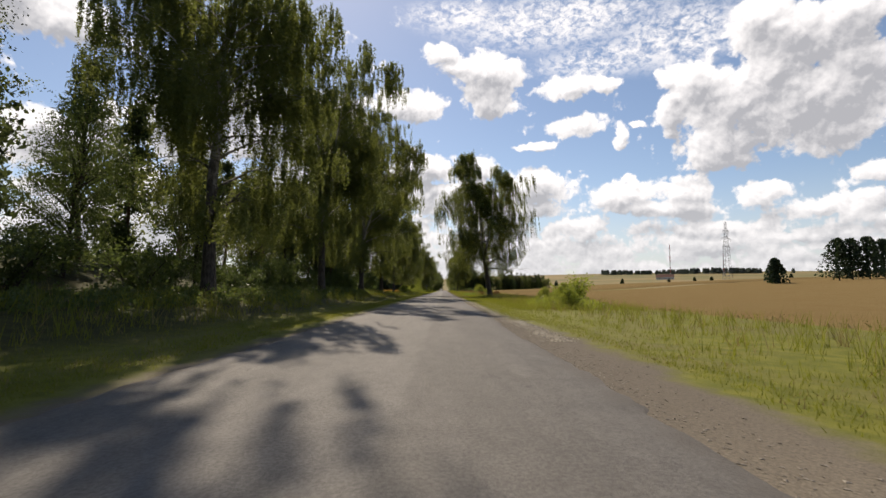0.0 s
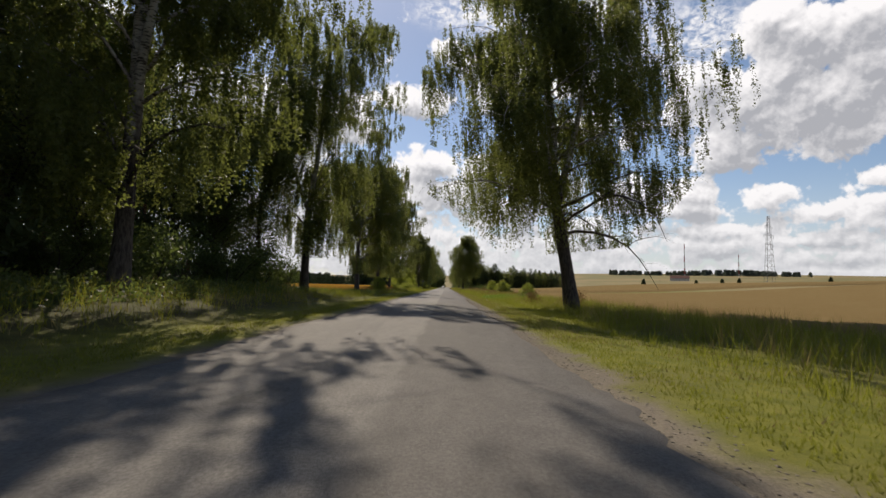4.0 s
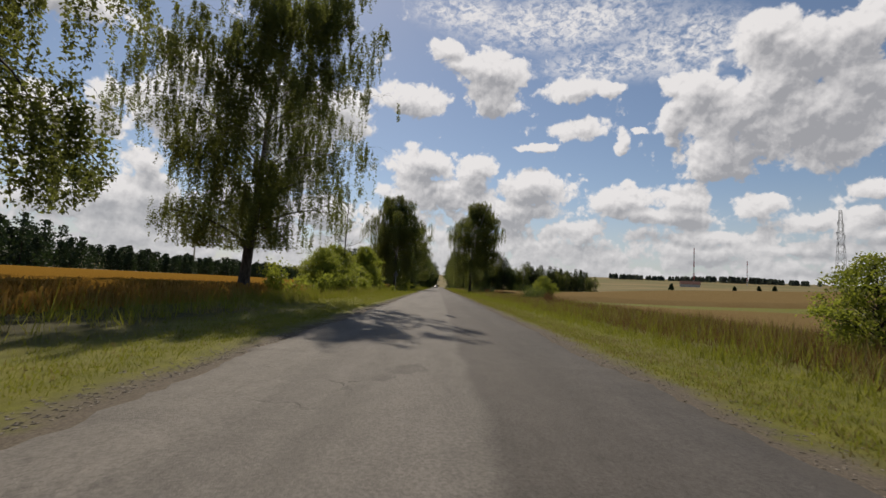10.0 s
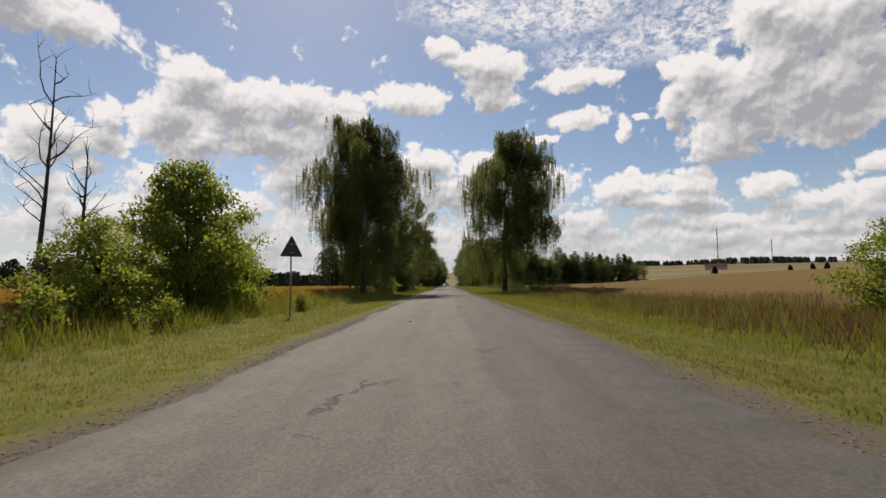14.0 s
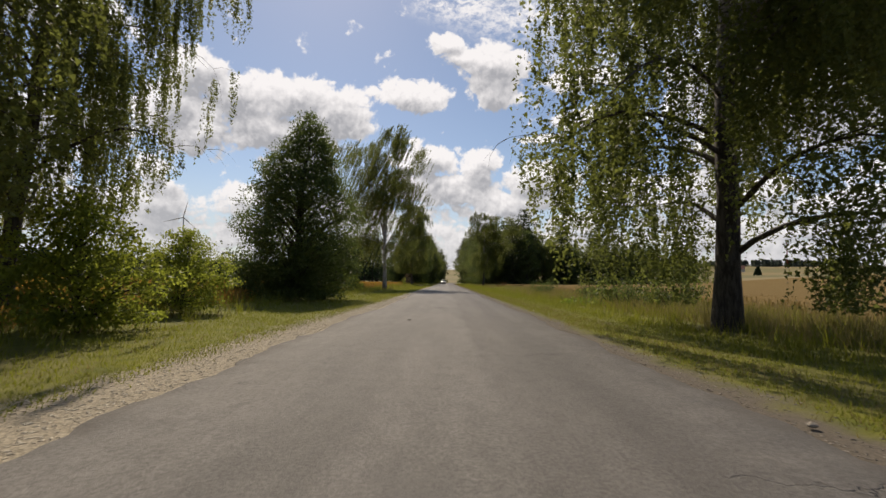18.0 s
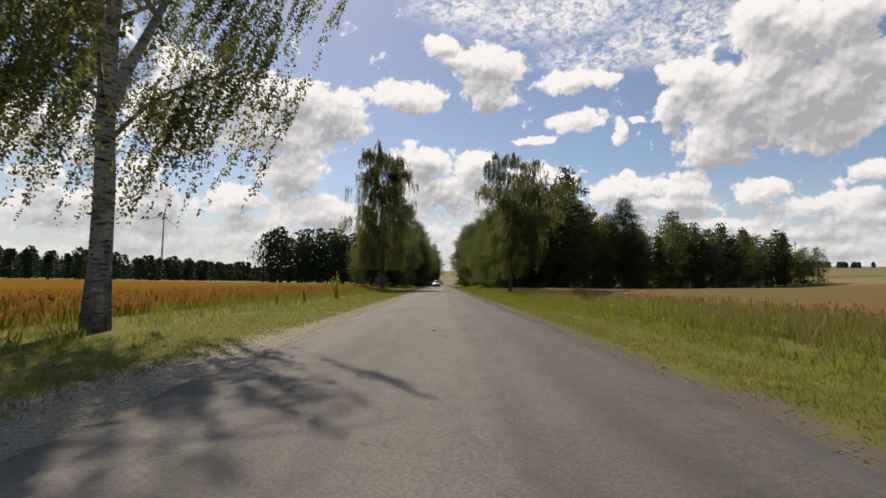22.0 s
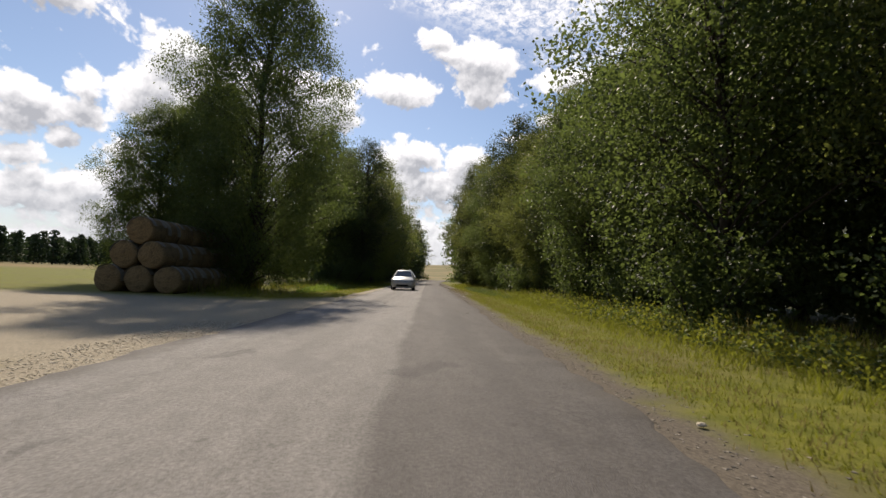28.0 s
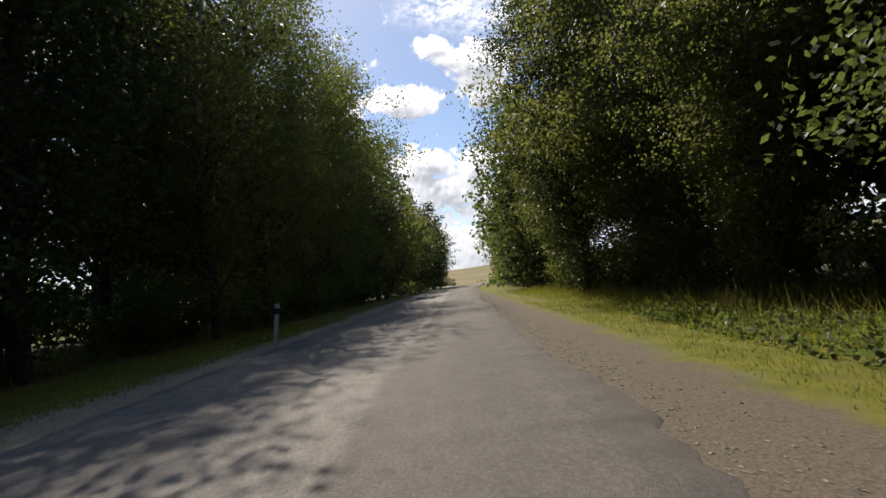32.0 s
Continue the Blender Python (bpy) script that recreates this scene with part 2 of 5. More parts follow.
M_BIRCH = leaves("birch_leaf", (0.042, 0.054, 0.018), (0.096, 0.116, 0.038), (0.195, 0.222, 0.050), 0.45, 0.55)
M_ALDER = leaves("alder_leaf", (0.026, 0.040, 0.016), (0.066, 0.090, 0.032), (0.130, 0.172, 0.042), 0.43, 0.5)
# alder leaf copied darker so the poplars carry the wood's deep shade
M_SHADE = leaves("shaded_alder_leaf", (0.016, 0.025, 0.011), (0.042, 0.058, 0.022), (0.075, 0.098, 0.026), 0.32, 0.5)
M_BUSH = leaves("bush_leaf", (0.040, 0.064, 0.012), (0.100, 0.135, 0.022), (0.290, 0.330, 0.045), 0.50)
M_PINE = leaves("pine_needle", (0.020, 0.036, 0.016), (0.048, 0.068, 0.028), (0.110, 0.140, 0.045), 0.32, 0.6)
M_FAR = leaves("far_wood_leaf", (0.020, 0.035, 0.019), (0.040, 0.061, 0.029), (0.043, 0.072, 0.022), 0.2, 0.7)
# distance haze is mixed into this leaf colour: paler and greyer than M_FAR
M_RIDGE_HAZE = leaves("hazed_ridge_leaf", (0.075, 0.092, 0.082), (0.108, 0.124, 0.104), (0.12, 0.15, 0.11), 0.35, 0.8)
M_NETTLE = leaves("nettle_leaf", (0.043, 0.090, 0.014), (0.101, 0.169, 0.029), (0.216, 0.302, 0.036), 0.42)
M_GRASS = leaves("grass_blade", (0.076, 0.088, 0.011), (0.168, 0.178, 0.026), (0.25, 0.265, 0.032), 0.38, 0.6)
M_DRY = leaves("dry_grass_blade", (0.122, 0.108, 0.040), (0.259, 0.209, 0.094), (0.288, 0.238, 0.086), 0.3, 0.7)
M_WHEAT = leaves("wheat_ear", (0.216, 0.118, 0.027), (0.365, 0.215, 0.060), (0.350, 0.200, 0.045), 0.3, 0.7)
M_RYE = leaves("rye_ear", (0.190, 0.130, 0.055), (0.330, 0.245, 0.115), (0.300, 0.215, 0.080), 0.3, 0.7)
M_RUST = leaves("rusty_weed", (0.086, 0.043, 0.022), (0.187, 0.108, 0.050), (0.180, 0.101, 0.036), 0.25, 0.7)


def birch_bark(name, black):
    m, n = material(name)
    p = n.add("ShaderNodeNewGeometry").outputs["Position"]
    x, y, z = n.split(p)
    bands = n.noise(n.vec("MULTIPLY", p, (2.2, 2.2, 9.0)), 1.6, 6, 0.65)
    cracks = n.noise(n.vec("MULTIPLY", p, (7.0, 7.0, 2.0)), 1.5, 6, 0.7)
    base = n.noise(n.vec("MULTIPLY", p, (2.5, 2.5, 0.9)), 1.1, 4, 0.6)
    low = n.step(n.math("ADD", z, n.math("MULTIPLY", base, 9.0)), black, black + 4.4)
    pale = n.mix(n.step(bands, 0.48, 0.62), (0.36, 0.345, 0.31), (0.031, 0.026, 0.024))
    dark = n.mix(n.step(cracks, 0.35, 0.65), (0.028, 0.022, 0.019), (0.087, 0.074, 0.062))
    finish(n, n.mix(low, dark, pale), 0.85, cracks, 0.7, 0.04)
    return m


M_BARK = birch_bark("birch_bark", 10.0)
M_WHITEBARK = birch_bark("white_birch_bark", 3.4)
M_DARKBARK = plain("dark_bark", (0.046, 0.036, 0.028), 0.9, 0, 0.5, 6.0, 0.8)
M_PINEBARK = plain("pine_bark", (0.105, 0.062, 0.040), 0.9, 0, 0.5, 6.0, 0.8)
M_DEAD = plain("dead_wood", (0.081, 0.068, 0.059), 0.9, 0, 0.4, 7.0, 0.5)


TAR_MARKS = [(0.18, 292.0, 0.24, 0.22), (0.28, 293.7, 0.2, 0.34), (-1.0, 294.5, 0.28, 0.4), (1.6, 172.2, 0.3, 0.6), (1.35, 169.4, 0.3, 0.5), (0.15, 142.5, 0.12, 0.16), (-0.2, 243.2, 0.3, 0.4), (1.74, 391.0, 0.32, 0.72), (-1.3, 119.5, 0.5, 0.5), (1.5, 80.5, 0.12, 0.5), (1.75, 79.0, 0.1, 0.4)]
WORN_MARKS = [(1.74, 391.0, 0.22, 0.54), (1.35, 166.6, 0.22, 0.25), (0.55, 119.8, 0.3, 0.9)]


def warpn(n, p, scale):
    return n.math("SUBTRACT", n.noise(p, scale, 4, 0.6), 0.5)


def asphalt():
    m, n = material("asphalt")
    p = where(n)
    x, y, z = n.split(p)
    slow = n.vec("MULTIPLY", p, (1.0, 0.16, 1.0))
    grit = n.noise(p, 160.0, 3, 0.7)
    stones = n.voronoi(p, 95.0).outputs["Distance"]
    blot = n.noise(slow, 1.3, 5, 0.6)
    wide = n.noise(slow, 0.35, 3, 0.5)
    seam = n.math("ADD", x, n.math("MULTIPLY", n.math("SUBTRACT", n.noise(n.vec("MULTIPLY", p, (0.2, 0.5, 1)), 1.0, 5, 0.6), 0.5), 0.5))
    darklane = n.step(seam, 0.36, 0.56)
    c = n.mix(n.step(blot, 0.32, 0.68), (0.122, 0.114, 0.104), (0.158, 0.148, 0.136))
    lane = n.math("MAXIMUM", n.math("MULTIPLY", n.step(y, 40, 70), n.step(y, 176, 150)), n.step(y, 325, 350))
    c = n.mix(n.math("MULTIPLY", darklane, n.math("MULTIPLY_ADD", lane, 0.45, 0.40)), c, n.mix(n.step(blot, 0.3, 0.7), (0.062, 0.056, 0.051), (0.084, 0.076, 0.070)))
    mott = n.noise(n.vec("MULTIPLY", p, (1.0, 0.6, 1.0)), 5.5, 6, 0.7)
    c = n.mix(n.step(mott, 0.32, 0.68), n.mix(1.0, c, (0.90, 0.90, 0.90), "MULTIPLY"), n.mix(1.0, c, (1.07, 1.07, 1.07), "MULTIPLY"))
    speck = n.noise(p, 34.0, 4, 0.75)
    c = n.mix(n.step(speck, 0.36, 0.64), n.mix(1.0, c, (0.78, 0.77, 0.76), "MULTIPLY"), n.mix(1.0, c, (1.18, 1.18, 1.17), "MULTIPLY"))
    pock = n.voronoi(n.vec("ADD", p, n.vec("MULTIPLY", n.join(warpn(n, p, 11.0), warpn(n, p, 13.0), 0.0), (0.12, 0.12, 0))), 2.6)
    hole = n.math("MULTIPLY", n.step(pock.outputs["Distance"], 0.13, 0.05), n.step(n.split(pock.outputs["Color"])[0], 0.60, 0.68))
    c = n.mix(n.math("MULTIPLY", hole, 0.35), c, (0.036, 0.032, 0.029))
    # worn wheel tracks
    for cx_, wd, k in ((-1.25, 0.42, 0.30), (1.5, 0.5, 0.35), (-0.75, 0.22, 0.22)):
        d = n.math("ABSOLUTE", n.math("SUBTRACT", seam, cx_))
        c = n.mix(n.math("MULTIPLY", n.step(d, wd, 0.05), n.math("MULTIPLY", n.step(wide, 0.3, 0.7), k)), c, (0.040, 0.037, 0.035))
    # bitumen patches
    pt = n.noise(n.vec("MULTIPLY", p, (0.9, 0.55, 1)), 1.05, 5, 0.62, 0.3)
    c = n.mix(n.math("MULTIPLY", n.step(pt, 0.645, 0.69), 0.35), c, (0.030, 0.028, 0.027))
    lp = n.noise(n.vec("ADD", n.vec("MULTIPLY", p, (0.7, 0.5, 1)), (31, 7, 0)), 0.9, 4, 0.55)
    c = n.mix(n.math("MULTIPLY", n.step(lp, 0.64, 0.72), 0.5), c, (0.109, 0.102, 0.094))
    # tar marks and worn spots at their places
    marks = nearest(n, n.vec("ADD", p, n.vec("MULTIPLY", n.join(warpn(n, p, 5.0), warpn(n, p, 6.3), 0.0), (0.35, 0.35, 0))), TAR_MARKS)
    c = n.mix(n.math("MULTIPLY", n.step(marks, -0.25, 0.5), 0.5), c, (0.030, 0.028, 0.027))
    worn = nearest(n, p, WORN_MARKS)
    c = n.mix(n.math("MULTIPLY", n.step(worn, -0.05, 0.3), 0.5), c, (0.135, 0.128, 0.118))
    c = n.mix(n.step(y, 332, 356), c, n.mix(1.0, c, (1.28, 1.28, 1.30), "MULTIPLY"))
    # cracks across and along
    cr = n.add("ShaderNodeTexVoronoi")
    cr.feature = "DISTANCE_TO_EDGE"
    warp = n.noise(p, 2.2, 4, 0.6)
    n.put(cr.inputs["Vector"], n.vec("ADD", n.vec("MULTIPLY", p, (0.55, 0.42, 1)), n.join(n.math("MULTIPLY", warp, 0.5), n.math("MULTIPLY", n.noise(p, 1.7, 4, 0.6), 0.6), 0.0)))
    cr.inputs["Scale"].default_value = 0.55
    gate = n.step(n.noise(p, 0.42, 3, 0.5), 0.60, 0.70)
    crack = n.math("MULTIPLY", n.step(cr.outputs["Distance"], 0.0065, 0.001), gate)
    c = n.mix(n.math("MULTIPLY", crack, 0.5), c, (0.018, 0.017, 0.017))
    # crumbled, dusty rims
    rim = n.step(n.math("ADD", n.math("ABSOLUTE", x), n.math("MULTIPLY", n.noise(p, 1.6, 5, 0.65), 0.8)), 2.72, 3.05)
    c = n.mix(n.math("MULTIPLY", rim, 0.7), c, (0.086, 0.075, 0.063))
    c = n.mix(n.math("MULTIPLY", n.step(grit, 0.4, 0.7), 0.6), c, n.mix(1.0, c, (1.5, 1.5, 1.5), "MULTIPLY"))
    c = n.mix(n.math("MULTIPLY", n.step(stones, 0.32, 0.1), 0.25), c, (0.040, 0.036, 0.034))
    h = n.math("SUBTRACT", n.math("ADD", n.math("MULTIPLY", grit, 0.3), n.math("MULTIPLY", stones, 0.6)), n.math("MULTIPLY", crack, 3.0))
    finish(n, c, n.math("MULTIPLY_ADD", blot, 0.15, 0.78), h, 0.6, 0.012, spec=0.3)
    return m


def ground_material():
    m, n = material("ground")
    p = where(n)
    x, y, z = n.split(p)
    fine = n.noise(p, 28.0, 5, 0.7)
    mid = n.noise(p, 2.2, 5, 0.62)
    big = n.noise(p, 0.30, 4, 0.55)
    vast = n.noise(p, 0.0105, 3, 0.5)
    ax = n.math("ABSOLUTE", x)
    grass = n.mix(n.step(mid, 0.3, 0.7), (0.110, 0.120, 0.014), (0.185, 0.180, 0.028))
    grass = n.mix(n.math("MULTIPLY", n.step(big, 0.42, 0.68), 0.6), grass, (0.142, 0.122, 0.050))
    grass = n.mix(n.math("MULTIPLY", n.step(fine, 0.35, 0.7), 0.25), grass, (0.050, 0.056, 0.012))
    # gravel and sand along the asphalt
    wob = n.math("MULTIPLY", n.math("SUBTRACT", n.noise(p, 0.8, 5, 0.65), 0.5), 1.5)
    pale = n.step(n.noise(n.vec("MULTIPLY", p, (0, 1, 0)), 0.022, 2, 0.5), 0.40, 0.56)
    left = n.math("MULTIPLY", n.step(x, -0.5, -1.5), n.step(y, 198, 212))
    entry = n.math("MULTIPLY", n.step(x, -1.5, -2.5), n.math("MULTIPLY", n.step(y, 352, 356), n.step(y, 372, 368)))
    start = n.math("MULTIPLY", n.math("MAXIMUM", n.step(y, 24, 12), n.step(y, 372, 388)), n.step(x, 1.0, 2.0))
    width = n.math("ADD", n.math("MULTIPLY_ADD", left, 0.8, 2.85), n.math("MULTIPLY_ADD", start, 0.75, n.math("MULTIPLY", n.step(x, 1.0, 2.0), 0.2)))
    gravel = n.step(n.math("ADD", ax, wob), n.math("ADD", width, 0.35), n.math("SUBTRACT", width, 0.25))
    gravel = n.math("MAXIMUM", gravel, n.math("MULTIPLY", entry, n.step(n.math("ADD", x, n.math("MULTIPLY", wob, 2.0)), -22, -17)))
    stone = n.voronoi(p, 62.0)
    gc = n.mix(n.split(stone.outputs["Color"])[0], (0.17, 0.145, 0.105), (0.44, 0.38, 0.28))
    dk = n.mix(n.split(stone.outputs["Color"])[1], (0.075, 0.063, 0.050), (0.140, 0.118, 0.092))
    gc = n.mix(n.math("MAXIMUM", n.math("MAXIMUM", left, n.math("MULTIPLY", entry, n.step(n.noise(p, 0.35, 4, 0.6), 0.35, 0.65))), n.math("MULTIPLY", n.step(y, 62, 44), n.math("MULTIPLY", pale, 0.8))), dk, gc)
    gc = n.mix(n.math("MULTIPLY", n.step(fine, 0.35, 0.65), 0.35), gc, (0.158, 0.132, 0.099))
    c = n.mix(gravel, grass, gc)
    # forest floor litter; the birch verge's shade is painted in with the same brown
    litter_shade = n.math("MAXIMUM", n.math("MULTIPLY", n.step(x, -5.2, -7.5), n.step(y, 152, 138)), n.math("MULTIPLY", n.step(x, 8.5, 11), n.step(y, 346, 352)))
    litter_shade = n.math("MAXIMUM", litter_shade, n.math("MULTIPLY", n.math("MULTIPLY", n.step(x, -6.5, -8), n.step(x, -24, -19)), n.step(y, 388, 392)))
    c = n.mix(n.math("MULTIPLY", litter_shade, 0.85), c, n.mix(n.step(mid, 0.35, 0.65), (0.030, 0.024, 0.015), (0.050, 0.053, 0.017)))
    # farmland patchwork beyond the verges
    far = n.step(ax, 60, 90)
    patch = n.voronoi(n.vec("MULTIPLY", p, (0.8, 1.6, 0)), 0.0042)
    pc = n.ramp(n.split(patch.outputs["Color"])[0], [(0.0, (0.198, 0.142, 0.056)), (0.35, (0.238, 0.178, 0.083)), (0.6, (0.096, 0.109, 0.033)), (0.85, (0.165, 0.132, 0.063))])
    pc = n.mix(n.math("MULTIPLY", n.step(big, 0.3, 0.7), 0.25), pc, (0.132, 0.112, 0.046))
    c = n.mix(far, c, pc)
    hill = n.step(y, 540, 620)
    c = n.mix(hill, c, n.mix(n.step(vast, 0.4, 0.6), (0.224, 0.165, 0.073), (0.145, 0.132, 0.050)))
    h = n.math("ADD", n.math("MULTIPLY", fine, n.math("MULTIPLY_ADD", gravel, -0.42, 0.5)), n.math("MULTIPLY", n.math("MULTIPLY", stone.outputs["Distance"], gravel), 0.10))
    finish(n, c, 0.92, h, 0.8, 0.05, spec=0.15)
    return m


M_ROAD, M_GROUND = asphalt(), ground_material()


def crop(name, a, b, tint):
    m, n = material(name)
    p = where(n)
    f = n.noise(n.vec("MULTIPLY", p, (14, 14, 4)), 1.0, 6, 0.7)
    g = n.noise(p, 0.22, 4, 0.6)
    h = n.noise(n.vec("MULTIPLY", p, (1, 0.05, 1)), 0.9, 3, 0.5)
    c = n.mix(n.step(f, 0.28, 0.72), a, b)
    c = n.mix(n.math("MULTIPLY", n.step(g, 0.42, 0.7), 0.45), c, tint)
    c = n.mix(n.math("MULTIPLY", n.step(h, 0.5, 0.7), 0.25), c, tint)
    finish(n, c, 1.0, f, 0.5, 0.1, spec=0.0)
    return m


M_FIELD_L = crop("ripe_wheat", (0.165, 0.088, 0.014), (0.260, 0.145, 0.030), (0.215, 0.100, 0.016))
M_FIELD_R = crop("pale_rye", (0.140, 0.098, 0.042), (0.235, 0.172, 0.085), (0.165, 0.108, 0.048))
M_STONE_PALE = leaves("pale_stone", (0.30, 0.26, 0.195), (0.56, 0.50, 0.40), (0.204, 0.204, 0.204), 0.0, 0.9)
M_STONE_DARK = leaves("dark_stone", (0.070, 0.062, 0.052), (0.34, 0.30, 0.245), (0.204, 0.204, 0.204), 0.0, 0.9)
M_STEEL = plain("galvanised_steel", (0.286, 0.292, 0.299), 0.5, 0.7, 0.2, 12, 0.1)
M_SIGNBACK = plain("sign_back", (0.055, 0.055, 0.056), 0.6, 0.3, 0.25, 8, 0.1)
M_WHITE = plain("white_paint", (0.490, 0.490, 0.476), 0.5, 0, 0.08, 4, 0.05)
M_RED = plain("red_paint", (0.306, 0.034, 0.027), 0.5, 0, 0.1, 4, 0.05)
M_LATTICE = plain("lattice_steel", (0.177, 0.184, 0.190), 0.6, 0.3, 0.15, 3, 0.05)
M_STRAW = plain("straw", (0.163, 0.116, 0.058), 0.95, 0, 0.5, 22, 0.9)
M_NET = plain("bale_net", (0.20, 0.185, 0.155), 0.8, 0, 0.35, 10, 0.6)
M_POST = plain("post_plastic", (0.374, 0.367, 0.340), 0.6, 0, 0.2, 6, 0.1)
M_BLACK = plain("black_rubber", (0.017, 0.017, 0.018), 0.8, 0, 0.2, 14, 0.2)
M_ROOF = plain("roof_tile", (0.136, 0.061, 0.044), 0.8, 0, 0.3, 2, 0.3)
M_WALL = plain("render_wall", (0.422, 0.401, 0.360), 0.85, 0, 0.12, 1.5, 0.2)

# ---- geometry helpers ----
rng = np.random.default_rng(7)


def sheet(name, v, f, mat, smooth=False):
    """A mesh from arrays of points and of faces that all have the same number of corners."""
    v, f = np.asarray(v, np.float32), np.asarray(f, np.int32)
    me = bpy.data.meshes.new(name)
    k = f.shape[1]
    me.vertices.add(len(v)), me.loops.add(f.size), me.polygons.add(len(f))
    me.vertices.foreach_set("co", v.ravel())
    me.loops.foreach_set("vertex_index", f.ravel())
    me.polygons.foreach_set("loop_start", np.arange(0, f.size, k, dtype=np.int32))
    me.polygons.foreach_set("use_smooth", np.full(len(f), smooth, bool))
    me.update(calc_edges=True)
    me.materials.append(mat)
    return me


def piece(name, me, parent=None, label=""):
    ob = new(name, me)
    ob.parent = parent
    if label:
        tagged(ob, label)
    return ob


def part(name, bm, mat, parent=None, label="", smooth=False):
    me = bpy.data.meshes.new(name)
    bm.normal_update()
    bm.to_mesh(me)
    bm.free()
    me.materials.append(mat)
    if smooth:
        me.polygons.foreach_set("use_smooth", np.full(len(me.polygons), True))
    return piece(name, me, parent, label)


def tubes(lines, sides=6):
    """Points and quads of tapered tubes; lines: (points, radii)."""
    vs, fs, base = [], [], 0
    ring = np.linspace(0, 2 * np.pi, sides, endpoint=False)
    for pts, rad in lines:
        pts, rad = np.asarray(pts, float), np.asarray(rad, float)
        d = np.gradient(pts, axis=0)
        d /= np.linalg.norm(d, axis=1)[:, None] + 1e-9
        ref = np.where(np.abs(d[:, 2:]) > 0.9, [[1.0, 0, 0]], [[0, 0, 1.0]])
        a = np.cross(d, ref)
        a /= np.linalg.norm(a, axis=1)[:, None] + 1e-9
        b = np.cross(d, a)
        r = pts[:, None] + rad[:, None, None] * (np.cos(ring)[None, :, None] * a[:, None] + np.sin(ring)[None, :, None] * b[:, None])
        vs.append(r.reshape(-1, 3))
        k = np.arange(len(pts) - 1)[:, None] * sides
        j = np.arange(sides)[None]
        j2 = (j + 1) % sides
        fs.append((np.stack([k + j, k + j2, k + sides + j2, k + sides + j], -1) + base).reshape(-1, 4))
        base += len(pts) * sides
    return np.concatenate(vs), np.concatenate(fs)


def leaf_quads(c, size, r, hang=0.0, narrow=0.62):
    """Folded lozenge leaves of about that size round the points c."""
    n = len(c)
    d = r.normal(size=(n, 3))
    d[:, 2] -= hang
    d /= np.linalg.norm(d, axis=1)[:, None]
    s = r.normal(size=(n, 3))
    s -= (s * d).sum(1)[:, None] * d
    s /= np.linalg.norm(s, axis=1)[:, None]
    z = size * r.uniform(0.65, 1.35, (n, 1))
    v = np.stack([c - d * z * 0.5, c + s * z * narrow * 0.5, c + d * z * 0.5, c - s * z * narrow * 0.5], 1).reshape(-1, 3)
    return v, np.arange(4 * n).reshape(-1, 4)


def leaf_tris(c, size, r, hang=0.0):
    """Small single leaves: one triangle each."""
    n = len(c)
    d = r.normal(size=(n, 3))
    d[:, 2] -= hang
    d /= np.linalg.norm(d, axis=1)[:, None]
    s = np.cross(d, r.normal(size=(n, 3)))
    s /= np.linalg.norm(s, axis=1)[:, None] + 1e-9
    z = size * r.uniform(0.65, 1.35, (n, 1))
    v = np.stack([c - s * z * 0.42, c + s * z * 0.42, c + d * z], 1).reshape(-1, 3)
    return v, np.arange(3 * n).reshape(-1, 3)


def stack(parts):
    vs, fs, k = [], [], 0
    for v, f in parts:
        vs.append(v), fs.append(f + k)
        k += len(v)
    return np.concatenate(vs), np.concatenate(fs)


# ---- ground ----
def smooth(a, b, v):
    t = np.clip((v - a) / (b - a), 0, 1)
    return t * t * (3 - 2 * t)


def ground_z(x, y):
    x, y = np.asarray(x, float), np.asarray(y, float)
    z = -0.03 - 0.14 * smooth(3.2, 6.5, np.abs(x))
    bank = smooth(108, 78, y) * (0.75 * smooth(-5.5, -11, x) + 2.2 * smooth(-12, -22, x))
    right = 46 * (1 - np.exp(-np.clip(x - 14, 0, None) / 1000.0)) * smooth(14, 120, x)
    hill = 52 * smooth(640, 2300, y) * (1 - 0.3 * smooth(200, -500, x))
    left = 14 * smooth(-250, -900, x)
    return z + bank + right + hill + left


def axis(parts):
    return np.unique(np.concatenate([np.arange(a, b, s) for a, b, s in parts] + [[parts[-1][1]]]))


def bend(y):
    """The road swings gently aside past the last trees."""
    return 0.00042 * np.clip(np.asarray(y, float) - 405, 0, None) ** 2


gx = axis([(-4200, -800, 300), (-800, -100, 50), (-100, -20, 8), (-20, -2.5, 0.7), (-2.5, 2.5, 1.0), (2.5, 20, 0.7), (20, 100, 8), (100, 800, 50), (800, 4200, 300)])
gy = axis([(-1500, -100, 200), (-100, 480, 4), (480, 900, 30), (900, 4600, 200)])
X, Y = np.meshgrid(gx, gy)
Z = ground_z(X, Y)
nx = len(gx)
i, j = np.meshgrid(np.arange(nx - 1), np.arange(len(gy) - 1))
q = (j * nx + i).ravel()
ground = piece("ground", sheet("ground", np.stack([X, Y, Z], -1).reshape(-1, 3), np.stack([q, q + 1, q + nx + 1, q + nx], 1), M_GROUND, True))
tagged(ground, "grassy verges, gravel shoulders and rolling farmland", "ground", kind="structure")

ry = axis([(-80, -4, 2.0), (-4, 440, 0.2), (440, 900, 4.0)])
def ragged(k):
    u = np.convolve(rng.normal(size=len(ry)), np.ones(9) / 9, "same") * 0.16 + np.convolve(rng.normal(size=len(ry)), np.ones(45) / 45, "same") * 0.5
    return u + 0.025 * rng.normal(size=len(ry))


